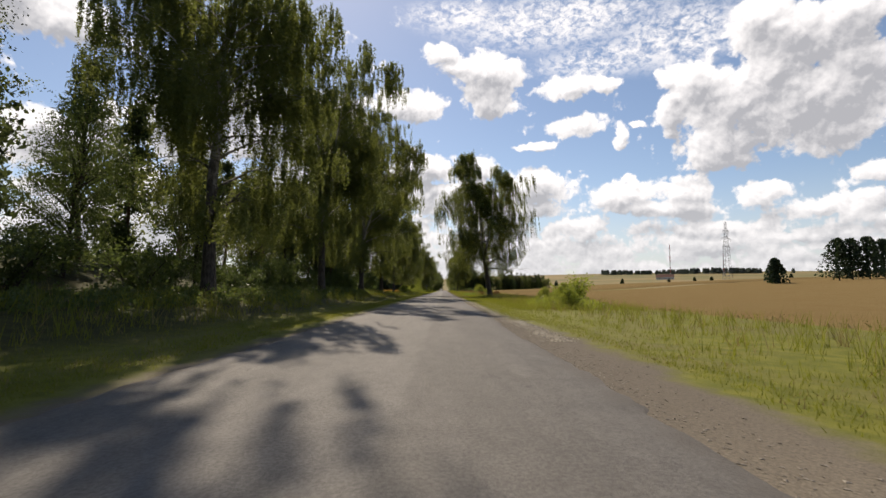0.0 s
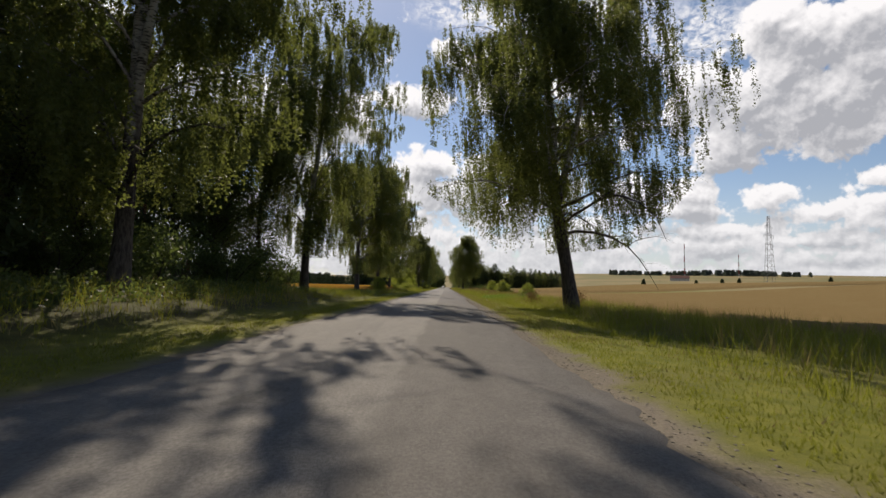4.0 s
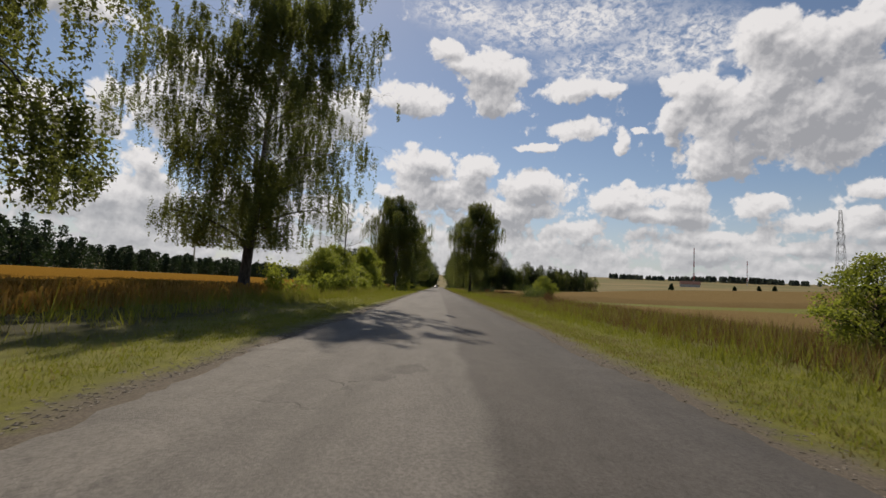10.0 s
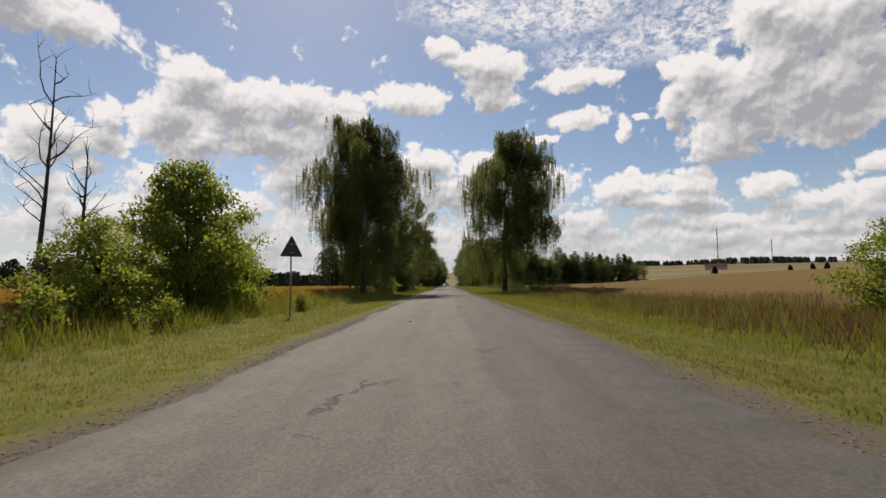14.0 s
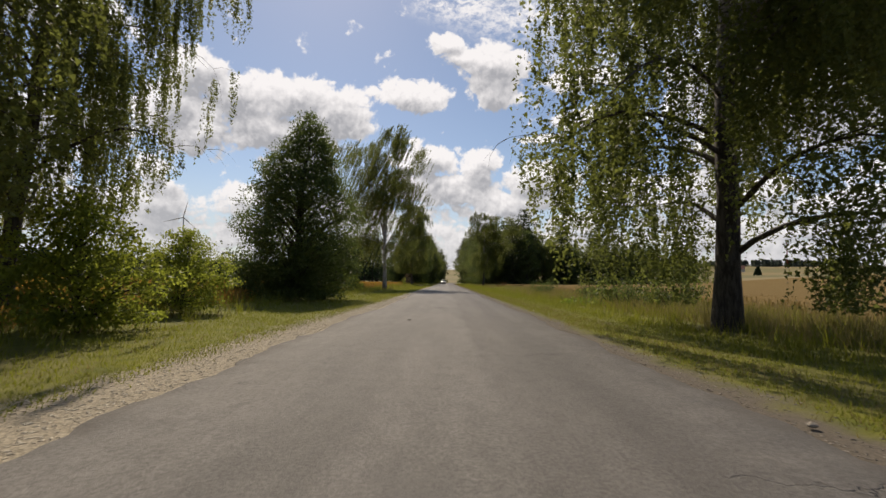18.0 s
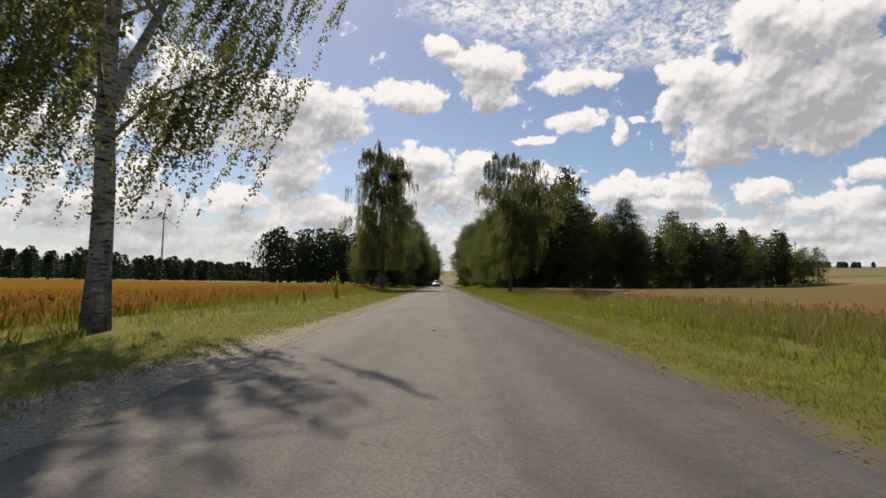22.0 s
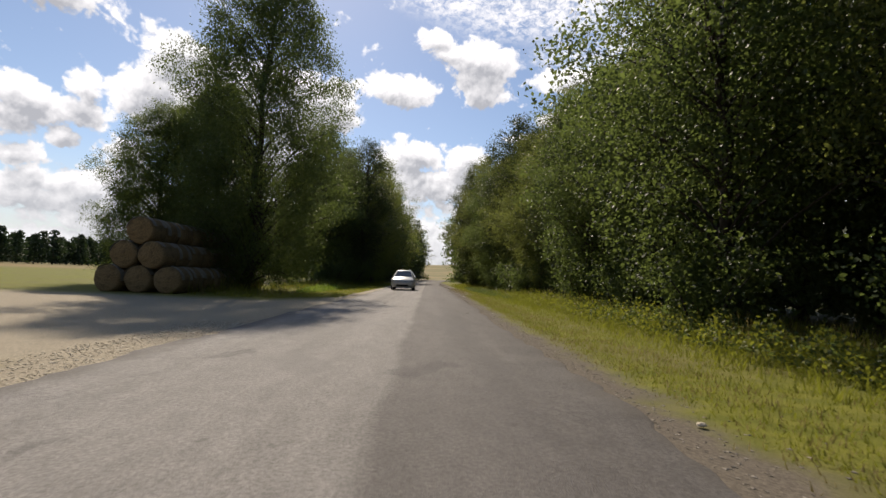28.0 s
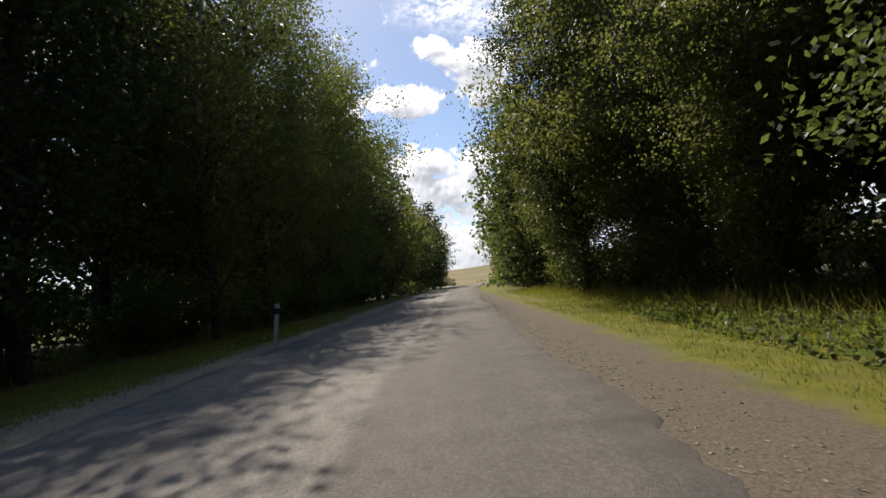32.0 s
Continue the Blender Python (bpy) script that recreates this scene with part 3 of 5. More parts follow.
edge_l = -2.62 + ragged(0)
edge_r = 2.62 + ragged(1)
cols = np.array([0, 0.012, 0.25, 0.5, 0.75, 0.988, 1.0])
RX = edge_l[:, None] + (edge_r - edge_l)[:, None] * cols[None] + bend(ry)[:, None]
RZ = np.where((cols == 0) | (cols == 1), -0.05, 0.035 * (1 - (2 * cols - 1) ** 2))[None] + 0 * RX + (ground_z(0 * RX, ry[:, None] + 0 * RX) + 0.03)
nx = len(cols)
i, j = np.meshgrid(np.arange(nx - 1), np.arange(len(ry) - 1))
q = (j * nx + i).ravel()
road = piece("road", sheet("road", np.stack([RX, ry[:, None] + 0 * RX, RZ], -1).reshape(-1, 3), np.stack([q, q + 1, q + nx + 1, q + nx], 1), M_ROAD, True))
tagged(road, "narrow patched grey asphalt road with crumbling edges", "road", kind="structure")


# ---- trees ----
def limb(r, start, way, length, rad, droop, n=7, curl=0.12):
    p, out, rr = np.array(start, float), [np.array(start, float)], [rad]
    d = np.array(way, float)
    d /= np.linalg.norm(d)
    for k in range(1, n):
        d = d + r.normal(size=3) * curl + np.array([0, 0, -droop * k / n])
        d /= np.linalg.norm(d)
        p = p + d * length / (n - 1)
        out.append(p.copy()), rr.append(rad * (1 - k / (n - 0.6)))
    return np.array(out), np.array(rr)


def birch(name, seed, H, spread, girth, clear, leaf, count, bark, rise=1.1, arch=0.34, strand=1.5, lean=(0, 0), wind=(0, 0), forks=1, profile=(0.75, 1.0, 0.85, 0.35), low=1.6, limbs=34, skirt=1.2, mat=None):
    """A birch at the origin: rising limbs that arch over, side branches, and leaves strung along hanging shoots."""
    r = np.random.default_rng(seed)
    root = new(name)
    t = np.linspace(0, 1, 12)
    wob = np.cumsum(r.normal(size=(12, 2)) * 0.012 * H, axis=0) * t[:, None]
    trunk = np.stack([lean[0] * H * t ** 1.3 + wob[:, 0], lean[1] * H * t ** 1.3 + wob[:, 1], -0.3 + (0.95 * H + 0.3) * t], 1)
    rad = girth * 0.5 * (1 - t) ** 0.95 + 0.02
    rad[0] *= 1.3
    stems = [(trunk, rad)]
    for k in range(forks - 1):
        a, s = r.uniform(0, 6.28), r.uniform(0.2, 0.34)
        st = [np.interp(s, t, trunk[:, c]) for c in range(3)]
        stems.append(limb(r, st, (0.38 * math.cos(a), 0.38 * math.sin(a), 1), H * 0.58, girth * 0.3, 0.01, 9, 0.05))
    wood, tips = [], []
    for k in range(limbs):
        s = clear + (0.97 - clear) * (k + r.uniform(0, 1)) / limbs
        src = stems[0][0] if forks == 1 or r.uniform() < 0.6 else stems[r.integers(1, forks)][0]
        tt = np.linspace(0, 1, len(src))
        st = np.array([np.interp(s, tt, src[:, c]) for c in range(3)])
        u = (s - clear) / (1 - clear)
        a = k * 2.4 + r.normal() * 0.5
        reach = spread * float(np.interp(u, (0, 0.33, 0.67, 1), profile)) * r.uniform(0.72, 1.12)
        pts, rr = limb(r, st, (math.cos(a), math.sin(a), rise * r.uniform(0.7, 1.15)), reach * 1.06, max(0.03, girth * 0.17 * (1.15 - s)), arch, 8)
        wood.append((pts, rr))
        tips.append(pts[4:])
        for q_ in range(6):
            w_ = 2 + q_ % 5
            b = a + r.normal() * 0.8
            sub, sr = limb(r, pts[w_], (math.cos(b), math.sin(b), 0.55 * rise * r.uniform(0.2, 1.2)), reach * r.uniform(0.26, 0.46), max(0.012, rr[w_] * 0.5), arch * 1.5, 6)
            wood.append((sub, sr))
            tips.append(sub[1:])
            for z_ in range(2):
                c = b + r.normal() * 1.1
                twig, tr_ = limb(r, sub[2 + z_], (math.cos(c), math.sin(c), 0.3), reach * 0.2, 0.009, arch * 2.2, 4)
                wood.append((twig, tr_))
                tips.append(twig[1:])
    piece("trunk", sheet("trunk", *stack([tubes(stems, 10), tubes(wood, 3)]), bark, True), root)
    tips = np.concatenate(tips)
    per, many = 60, 2
    ns = count // per
    src = np.repeat(tips[r.integers(0, len(tips), ns // many + 1)] + r.normal(size=(ns // many + 1, 3)) * 0.14, many, 0)[:ns]
    src = src + r.normal(size=(ns, 3)) * (0.11, 0.11, 0.22)
    ln = strand * r.uniform(0.2, 1.15, ns) * (1.3 - 0.75 * np.clip(src[:, 2] / H, 0, 1))
    u = r.uniform(0, 1, (ns, per)) ** 0.9
    d = u * ln[:, None]
    out = r.normal(size=(ns, 1, 2)) * 0.06
    q_ = np.repeat(src[:, None], per, 1)
    q_[..., 2] -= d
    q_[..., :2] += out * d[..., None] + np.array(wind) * (u ** 0.9 * ln[:, None])[..., None]
    q_ = q_.reshape(-1, 3) + r.normal(size=(ns * per, 3)) * leaf * 0.5
    q_ = q_[q_[:, 2] > low + skirt * np.clip(np.hypot(q_[:, 0], q_[:, 1]) - 4.2, 0, None)]
    piece("crown", sheet("crown", *leaf_tris(q_, leaf, r, 0.9), mat or M_BIRCH), root)
    return root


def leafy(name, seed, H, R, girth, leaf, count, mat, bark, profile=(0.55, 0.9, 1.0, 0.9, 0.6, 0.12), base=0.03, clump=0.55, ragged_=0.28, per=42, hang=0.2):
    """A dense broadleaf tree: trunk, limbs out to the leaf clusters, and a lumpy crown of single leaves."""
    r = np.random.default_rng(seed)
    root = new(name)
    t = np.linspace(0, 1, 9)
    wob = np.cumsum(r.normal(size=(9, 2)) * 0.012 * H, axis=0)
    trunk = np.stack([wob[:, 0], wob[:, 1], -0.3 + (0.95 * H + 0.3) * t], 1)
    nc = count // per
    u = r.uniform(0, 1, nc * 3)
    shape_ = np.interp(u, np.linspace(0, 1, len(profile)), profile)
    keep = r.uniform(0, 1, nc * 3) < shape_
    u, shape_ = u[keep][:nc], shape_[keep][:nc]
    a = r.uniform(0, 6.28, len(u))
    ph = r.uniform(0, 6.28, 6)
    lobes = 1 + ragged_ * (0.5 * np.sin(3 * a + 7 * u + ph[0]) + 0.4 * np.sin(5 * a - 13 * u + ph[1]) + 0.5 * np.sin(2 * a + 21 * u + ph[2]) + 0.35 * np.sin(9 * a + 29 * u + ph[3]))
    rad = R * shape_ * lobes * r.uniform(0.12, 1, len(u)) ** 0.45
    z = H * (base + (1 - base) * u)
    ax = np.stack([np.interp(z / H, t, trunk[:, c]) for c in range(2)], 1)
    cen = np.stack([ax[:, 0] + rad * np.cos(a), ax[:, 1] + rad * np.sin(a), z], 1)
    lines = [(trunk, girth * 0.5 * (1 - t) ** 0.8 + 0.02)]
    for k in r.integers(0, len(cen), 90):
        zz = max(0.3, cen[k, 2] - 0.55 * rad[k] - 0.04 * H)
        st = np.array([np.interp(zz / H, t, trunk[:, 0]), np.interp(zz / H, t, trunk[:, 1]), zz])
        v = np.linspace(0, 1, 6)[:, None]
        pts = st + (cen[k] - st) * v + np.array([0, 0, 0.12 * rad[k]]) * np.sin(np.pi * v) + r.normal(size=(6, 3)) * 0.06 * v
        lines.append((pts, (0.02 + 0.10 * girth) * (1.05 - v[:, 0])))
    piece("trunk", sheet("trunk", *stack([tubes(lines[:1], 8), tubes(lines[1:], 4)]), bark, True), root)
    c = np.repeat(cen, per, 0) + r.normal(size=(len(cen) * per, 3)) * np.array([1, 1, 0.6]) * clump * 0.40
    c = c[c[:, 2] > 0.15]
    piece("crown", sheet("crown", *leaf_quads(c, leaf, r, hang), mat), root)
    return root


def pine(name, seed, H, spread, girth, clear, count, needle=0.32):
    r = np.random.default_rng(seed)
    root = new(name)
    t = np.linspace(0, 1, 8)
    trunk = np.stack([0.02 * H * np.sin(t * 3 + seed), 0.015 * H * np.sin(t * 4), -0.3 + (H + 0.3) * t], 1)
    lines = [(trunk, girth * 0.5 * (1 - t) ** 0.8 + 0.02)]
    br, tips = [], []
    for k in range(int(H * 3.2)):
        s = clear + (1 - clear) * r.uniform() ** 0.9
        a = r.uniform(0, 6.28)
        st = [np.interp(s, t, trunk[:, c]) for c in range(3)]
        reach = spread * (1 - ((s - clear) / (1 - clear)) ** 1.3 * 0.85) * r.uniform(0.6, 1.1)
        pts, rr = limb(r, st, (math.cos(a), math.sin(a), 0.25), reach, 0.05, -0.15, 6)
        br.append((pts, rr))
        tips.append(pts[1:])
    piece("trunk", sheet("trunk", *stack([tubes(lines, 7), tubes(br, 3)]), M_PINEBARK, True), root)
    tips = np.concatenate(tips)
    c = tips[r.integers(0, len(tips), count)] + r.normal(size=(count, 3)) * 0.28
    piece("crown", sheet("crown", *leaf_quads(c, needle, r, -0.4, 0.3), M_PINE), root)
    return root


def bush(name, seed, H, W, leaf, count, mat, stems=9, spiky=0.0, stem_mat=None, foot=0.12):
    """A shrub: stems from the base and a ragged mass of leaves."""
    r = np.random.default_rng(seed)
    root = new(name)
    lines, cl = [], []
    for k in range(stems):
        a = r.uniform(0, 6.28)
        o = r.uniform(0, 0.25) * W
        pts, rr = limb(r, (o * math.cos(a), o * math.sin(a), -0.1), (0.55 * math.cos(a) * W / H, 0.55 * math.sin(a) * W / H, 1), H * r.uniform(0.7, 1.1), 0.02 + 0.012 * H, 0.04, 7, 0.14)
        lines.append((pts, rr))
        cl.append(pts[1:] if foot < 0.2 else pts[2:])
    piece("stem", sheet("stem", *tubes(lines, 5), stem_mat or M_DARKBARK, True), root)
    cl = np.concatenate(cl)
    c0 = cl[r.integers(0, len(cl), count // 10)] + r.normal(size=(count // 10, 3)) * np.array([W, W, H * 0.7]) * 0.13
    c = np.repeat(c0, 10, 0) + r.normal(size=(len(c0) * 10, 3)) * (0.10 + 0.03 * W)
    c = c[c[:, 2] > foot * 0.4]
    piece("crown", sheet("crown", *leaf_quads(c, leaf, r, -spiky, 0.62 if spiky < 1 else 0.25), mat), root)
    return root


def set_down(x, y, turn=0.0, size=1.0, tall=None, sink=0.0, tilt=0.0):
    return pose(x, y, float(ground_z(x, y)) - sink, 0, tilt, turn) @ Matrix.Diagonal((size, size, tall or size, 1))


def grow(proto, x, y, label, category="tree", group="", turn=None, size=1.0, tall=None, tilt=0.0):
    ob = copy_thing(proto, set_down(x, y, rng.uniform(0, 360) if turn is None else turn, size, tall, 0.0, tilt))
    return tagged(ob, label, category, group)


def retire(proto):
    for o in (*proto.children_recursive, proto):
        bpy.data.objects.remove(o)


BIRCHES = [
    birch("birch_tree", 11, 24, 7.0, 0.62, 0.14, 0.096, 330000, M_BARK, forks=2, rise=1.05, arch=0.40, strand=2.6, profile=(0.75, 0.95, 1.0, 0.6), limbs=54, low=2.6),
    birch("birch_tree", 12, 23, 6.8, 0.60, 0.09, 0.094, 430000, M_BARK, forks=2, rise=0.9, strand=4.2, arch=0.42, profile=(0.66, 1.0, 0.92, 0.45), low=0.7, limbs=66, skirt=2.4),
    birch("birch_tree", 13, 21, 6.4, 0.54, 0.13, 0.085, 310000, M_BARK, forks=1, rise=1.1, arch=0.38, strand=2.4, profile=(0.8, 1.0, 0.95, 0.45), limbs=54, low=2.8),
    birch("birch_tree", 15, 25, 6.8, 0.62, 0.13, 0.096, 330000, M_BARK, forks=2, rise=1.0, arch=0.38, strand=2.4, profile=(0.75, 0.95, 1.0, 0.6), limbs=54, low=2.6),
    birch("birch_tree", 14, 25.5, 8.4, 0.80, 0.19, 0.092, 470000, M_BARK, forks=3, rise=0.66, arch=0.38, strand=3.2, low=3.6, profile=(1.0, 1.0, 0.72, 0.3), lean=(-0.08, 0), limbs=60, skirt=1.0),
]
LB = "tall drooping birch with black and white bark"
AV = "birch avenue along the road"
for y_, k, s, x_ in ((3, 0, 1.0, -11.3), (24, 3, 1.0, -11.0), (47, 0, 1.04, -11.2), (67, 3, 1.05, -10.8), (90, 0, 1.08, -11.0), (115, 3, 1.0, -11.2), (133, 0, 0.94, -11.0)):
    grow(BIRCHES[k], x_, y_, LB + " on the bank", "tree", AV, size=s)
for x_, y_, k, s, wide, tilt, tail in ((-11.4, 153.0, 2, 1.0, 1.12, 0, " by the wheat"), (8.5, 78.5, 4, 1.0, 1.0, -5, " beside the stubble"), (-9.4, 228.3, 1, 0.95, 1.0, 0, " by the wheat"), (-10.8, 236.5, 2, 0.9, 0.7, 0, " by the wheat"), (7.6, 238, 1, 0.98, 1.05, 0, " by the rye"),
                                       (-8.9, 346.5, 2, 1.08, 0.95, 0, " by the wheat"), (8.2, 331.5, 0, 0.72, 0.68, -5, " leaning out")):
    grow(BIRCHES[k], x_, y_, LB + tail, "tree", AV, turn=0 if k == 4 else None, size=wide, tall=s, tilt=tilt)
swept = birch("birch_tree", 21, 21.0, 7.4, 0.50, 0.22, 0.085, 230000, M_WHITEBARK, rise=1.15, arch=0.28, strand=2.8, wind=(-0.42, 0.0), forks=3, profile=(0.8, 1.0, 0.9, 0.45), limbs=50, low=2.6)
tagged(swept, "windswept birch with white bark and streaming twigs", "tree", AV)
swept.matrix_basis = set_down(-7.9, 286.0, 0, 1.0)
roundtree = leafy("willow_tree", 22, 10.8, 3.3, 0.5, 0.12, 76000, M_ALDER, M_DARKBARK, profile=(0.95, 1.0, 0.98, 0.8, 0.5, 0.15), base=0.0, clump=0.6, ragged_=0.2)
tagged(roundtree, "dense round bushy tree with dark foliage down to the ground", "tree")
roundtree.matrix_basis = set_down(-8.7, 252.5, 40, 1.0)


def mixed_wood(leaf, count, per, clump, foot):
    return [
        leafy("alder_tree", 31, 15, 3.9, 0.34, leaf, count, M_ALDER, M_DARKBARK, profile=(foot, 0.62, 1.0, 0.9, 0.65, 0.15), per=per, clump=clump, ragged_=0.42),
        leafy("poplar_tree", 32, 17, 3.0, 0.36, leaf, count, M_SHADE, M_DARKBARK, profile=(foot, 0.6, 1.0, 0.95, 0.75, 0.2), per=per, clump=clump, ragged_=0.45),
        leafy("birch_tree", 33, 16, 3.5, 0.28, leaf * 0.85, int(count * 1.2), M_BIRCH, M_BARK, profile=(foot, 0.58, 1.0, 0.9, 0.6, 0.15), per=per, clump=clump, ragged_=0.5, hang=1.0),
    ]


BROAD = leafy("alder_tree", 35, 18, 5.6, 0.5, 0.12, 170000, M_ALDER, M_DARKBARK, profile=(0.6, 0.95, 1.0, 0.9, 0.7, 0.2), ragged_=0.28, clump=0.9, per=70)
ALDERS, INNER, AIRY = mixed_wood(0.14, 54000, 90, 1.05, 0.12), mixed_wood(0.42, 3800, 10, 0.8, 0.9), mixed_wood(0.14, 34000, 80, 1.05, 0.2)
PINES = [pine("pine_tree", 41, 13, 2.8, 0.32, 0.22, 3600, 0.42), pine("pine_tree", 42, 10, 2.8, 0.26, 0.05, 3600, 0.42)]
HEDGE = [bush("hazel_bush", 51, 3.4, 3.2, 0.16, 4600, M_ALDER), bush("elder_bush", 52, 2.6, 3.0, 0.15, 4600, M_ALDER)]
WL = ["dark green alder at the edge of the wood", "slim upright poplar in the roadside wood", "young birch among the roadside trees"]
WH = ["dark hazel bush under the roadside trees", "leafy elder bush under the roadside trees"]
WP = "pine with a bare reddish trunk in the dark wood"
# the avenue of woodland goes on to the foot of the hill
for k in range(44):
    sgn = -1 if k % 2 else 1
    x_, y_ = sgn * (8.2 + 3.4 * (k // 2 % 2) + rng.uniform(-0.7, 0.7)) + float(bend(440 + 4.2 * (k // 2))), 440 + 4.2 * (k // 2) + rng.uniform(-1.5, 1.5)
    kind = int(rng.integers(0, 3))
    grow(INNER[kind], x_, y_, WL[kind], "tree", "wood at the far end", size=rng.uniform(0.9, 1.2))
# dense trees standing round the stacked bales
for x_, y_, s, tl in ((-9.6, 378.2, 0.86, 1.1), (-13.6, 381.6, 0.7, 0.75), (-16.8, 381.0, 0.62, 0.66)):
    grow(BROAD, x_, y_, "broad dark leafy tree behind the stacked bales", "tree", "trees behind the bales", size=s, tall=tl)
# hazel bushes added to carry the round tree's own foliage down to the ground
for x_, y_ in ((-9.8, 251.2), (-8.0, 253.6)):
    grow(HEDGE[0], x_, y_, "added bush filling out the low foliage of the round tree", "bush", "hazel shoots", size=0.95)
for k in range(9):
    grow((PINES + AIRY)[k % 4], -13.6 - rng.uniform(0, 6.5), 60 + 4.2 * k + rng.uniform(-1, 1), (WP, WP, WL[0], WL[1])[k % 4], "tree", "roadside wood", size=rng.uniform(0.75, 1.05))
# wood beside the road at the start
for k in range(44):
    row = k % 4
    x_, y_ = -15.0 - 3.7 * row - rng.uniform(0, 2.0), -10 + (k // 4) * 10.4 + rng.uniform(-3, 3)
    if row == 0:
        grow(AIRY[(k // 4) % 3], x_, y_, WL[(k // 4) % 3], "tree", "roadside wood", size=rng.uniform(0.5, 0.7) if 15 < y_ < 50 else rng.uniform(0.65, 0.95))
    elif row == 3:
        grow(INNER[k // 4 % 3], x_ - 2, y_, WL[k // 4 % 3], "tree", "roadside wood", size=rng.uniform(0.8, 1.0))
    else:
        grow(PINES[k % 2], x_, y_, WP, "tree", "roadside wood", size=rng.uniform(0.95, 1.3))
for k in range(26):
    grow(HEDGE[0], -12.8 - rng.uniform(0, 2.4), -6 + 3.9 * k + rng.uniform(-1, 1), WH[0], "bush", "roadside bushes", size=rng.uniform(0.6, 1.0))
# wood on the other side further on
for k in range(56):
    row = k % 4
    x_, y_ = 10.2 + row * 3.5 + rng.uniform(-0.8, 1.2), 352 + (k // 4) * 6.0 + rng.uniform(-1.6, 1.6)
    kind = int(rng.integers(0, 3))
    if y_ < 370 and row == 0:
        kind = 2 * (k // 4 % 2)
    if y_ > 402 and row == 0:
        x_ -= 1.7
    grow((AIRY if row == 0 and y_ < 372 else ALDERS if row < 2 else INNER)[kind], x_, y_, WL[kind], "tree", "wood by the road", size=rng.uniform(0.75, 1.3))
for k in range(15):
    grow(HEDGE[k % 2 if k % 5 == 0 else 0], 9.0 + rng.uniform(-0.3, 1.2), 351 + 5.8 * k + rng.uniform(-0.8, 0.8), WH[k % 2 if k % 5 == 0 else 0], "bush", "bushes under the wood", size=rng.uniform(0.5, 1.0))
for k in range(54):
    x_, y_ = 20 + (k // 2) * 2.5 + rng.uniform(-1, 1), 355 + (k % 2) * 5 + (k // 2) * 1.1 + rng.uniform(-2, 2)
    kind = int(rng.integers(0, 3))
    if k % 5 == 1:
        grow(PINES[1], x_, y_, "pine at the front of the wood", "tree", "wood by the road", size=rng.uniform(0.95, 1.2))
    else:
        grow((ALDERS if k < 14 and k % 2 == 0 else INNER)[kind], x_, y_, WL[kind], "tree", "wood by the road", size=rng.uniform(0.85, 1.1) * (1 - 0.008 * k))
# clump behind the bales and along the last stretch
for k in range(36):
    row = k % 3
    x_, y_ = -8.0 - row * 3.4 + rng.uniform(-0.8, 0.8), 380 + (k // 3) * 6.0 + rng.uniform(-1.5, 1.5)
    if y_ < 390 or x_ < 1.0 - 0.5 * (y_ - 375) or (row == 0 and y_ < 408):
        continue
    kind = int(rng.integers(0, 3))
    front = row == 0 and y_ < 428
    if front:
        x_ = -7.3
    grow(INNER[kind] if row == 2 else (ALDERS if y_ < 408 else AIRY)[kind], x_ - (row == 2), y_, WL[kind], "tree", "trees at the last stretch", size=rng.uniform(0.75, 0.95) if row == 2 else rng.uniform(0.95, 1.3))
for k in range(14):
    y_ = 400 + 3.4 * k
    grow(HEDGE[k % 2], -8.6 + rng.uniform(-1.2, 0.6), y_, WH[k % 2], "bush", "bushes at the last stretch", size=rng.uniform(0.6, 1.0))
# far woods, one ragged mass each
def far_wood(name, label, spots, height, leaf, many=1.0, mat=None):
    r = np.random.default_rng(len(name) + int(height * 10))
    vs = []
    tr = []
    for x_, y_, s in spots:
        z = float(ground_z(x_, y_))
        h = height * s
        k = int(many * 430 / leaf ** 0.5)
        u = r.uniform(0, 1, k) ** 0.8
        a = r.uniform(0, 6.28, k)
        rad = h * 0.46 * np.sqrt(r.uniform(0.1, 1, k)) * (1.03 - u) ** 0.5 * (0.7 + 0.4 * np.sin(a * 3 + s * 9))
        vs.append(np.stack([x_ + rad * np.cos(a), y_ + rad * np.sin(a), z + h * (0.05 + 0.97 * u)], 1))
        tr.append((np.array([(x_, y_, z - 0.5), (x_, y_, z + h * 0.8)]), np.array([h * 0.02, 0.02])))
    v, f = leaf_quads(np.concatenate(vs), leaf, r, 0.0, 0.85)
    root = new(name)
    piece("foliage", sheet("foliage", v, f, mat or M_FAR), root)
    piece("trunk_mass", sheet("trunk_mass", *tubes(tr, 4), M_DARKBARK), root)
    return tagged(root, label, "wood", kind="stuff")


R = np.random.default_rng(5)
far_wood("far_wood", "mixed wood along the far side of the wheat", [(-105 - R.uniform(0, 30) - 0.28 * abs(y_ - 170), y_, R.uniform(0.6, 1.1)) for y_ in np.arange(85, 330, 2.0)], 17, 0.95)
far_wood("far_wood", "dark pine wood on the flat horizon", [(-175 - R.uniform(0, 40) + 0.14 * (y_ - 330), y_, R.uniform(0.75, 1.1)) for y_ in np.arange(330, 640, 1.7)], 13, 0.95)
far_wood("far_wood", "long dark wood on the skyline", [(x_, 620 + R.uniform(0, 45), R.uniform(0.75, 0.95) + 0.12 * math.sin(x_ / 17)) for x_ in np.arange(-330, -24, 1.5)], 14, 1.05)
far_wood("far_wood", "row of young trees across the field", [(20 + x_, 410 + 0.5 * x_ + R.uniform(0, 15), R.uniform(0.6, 1.0)) for x_ in np.arange(30, 72, 2.2)], 12, 1.2)
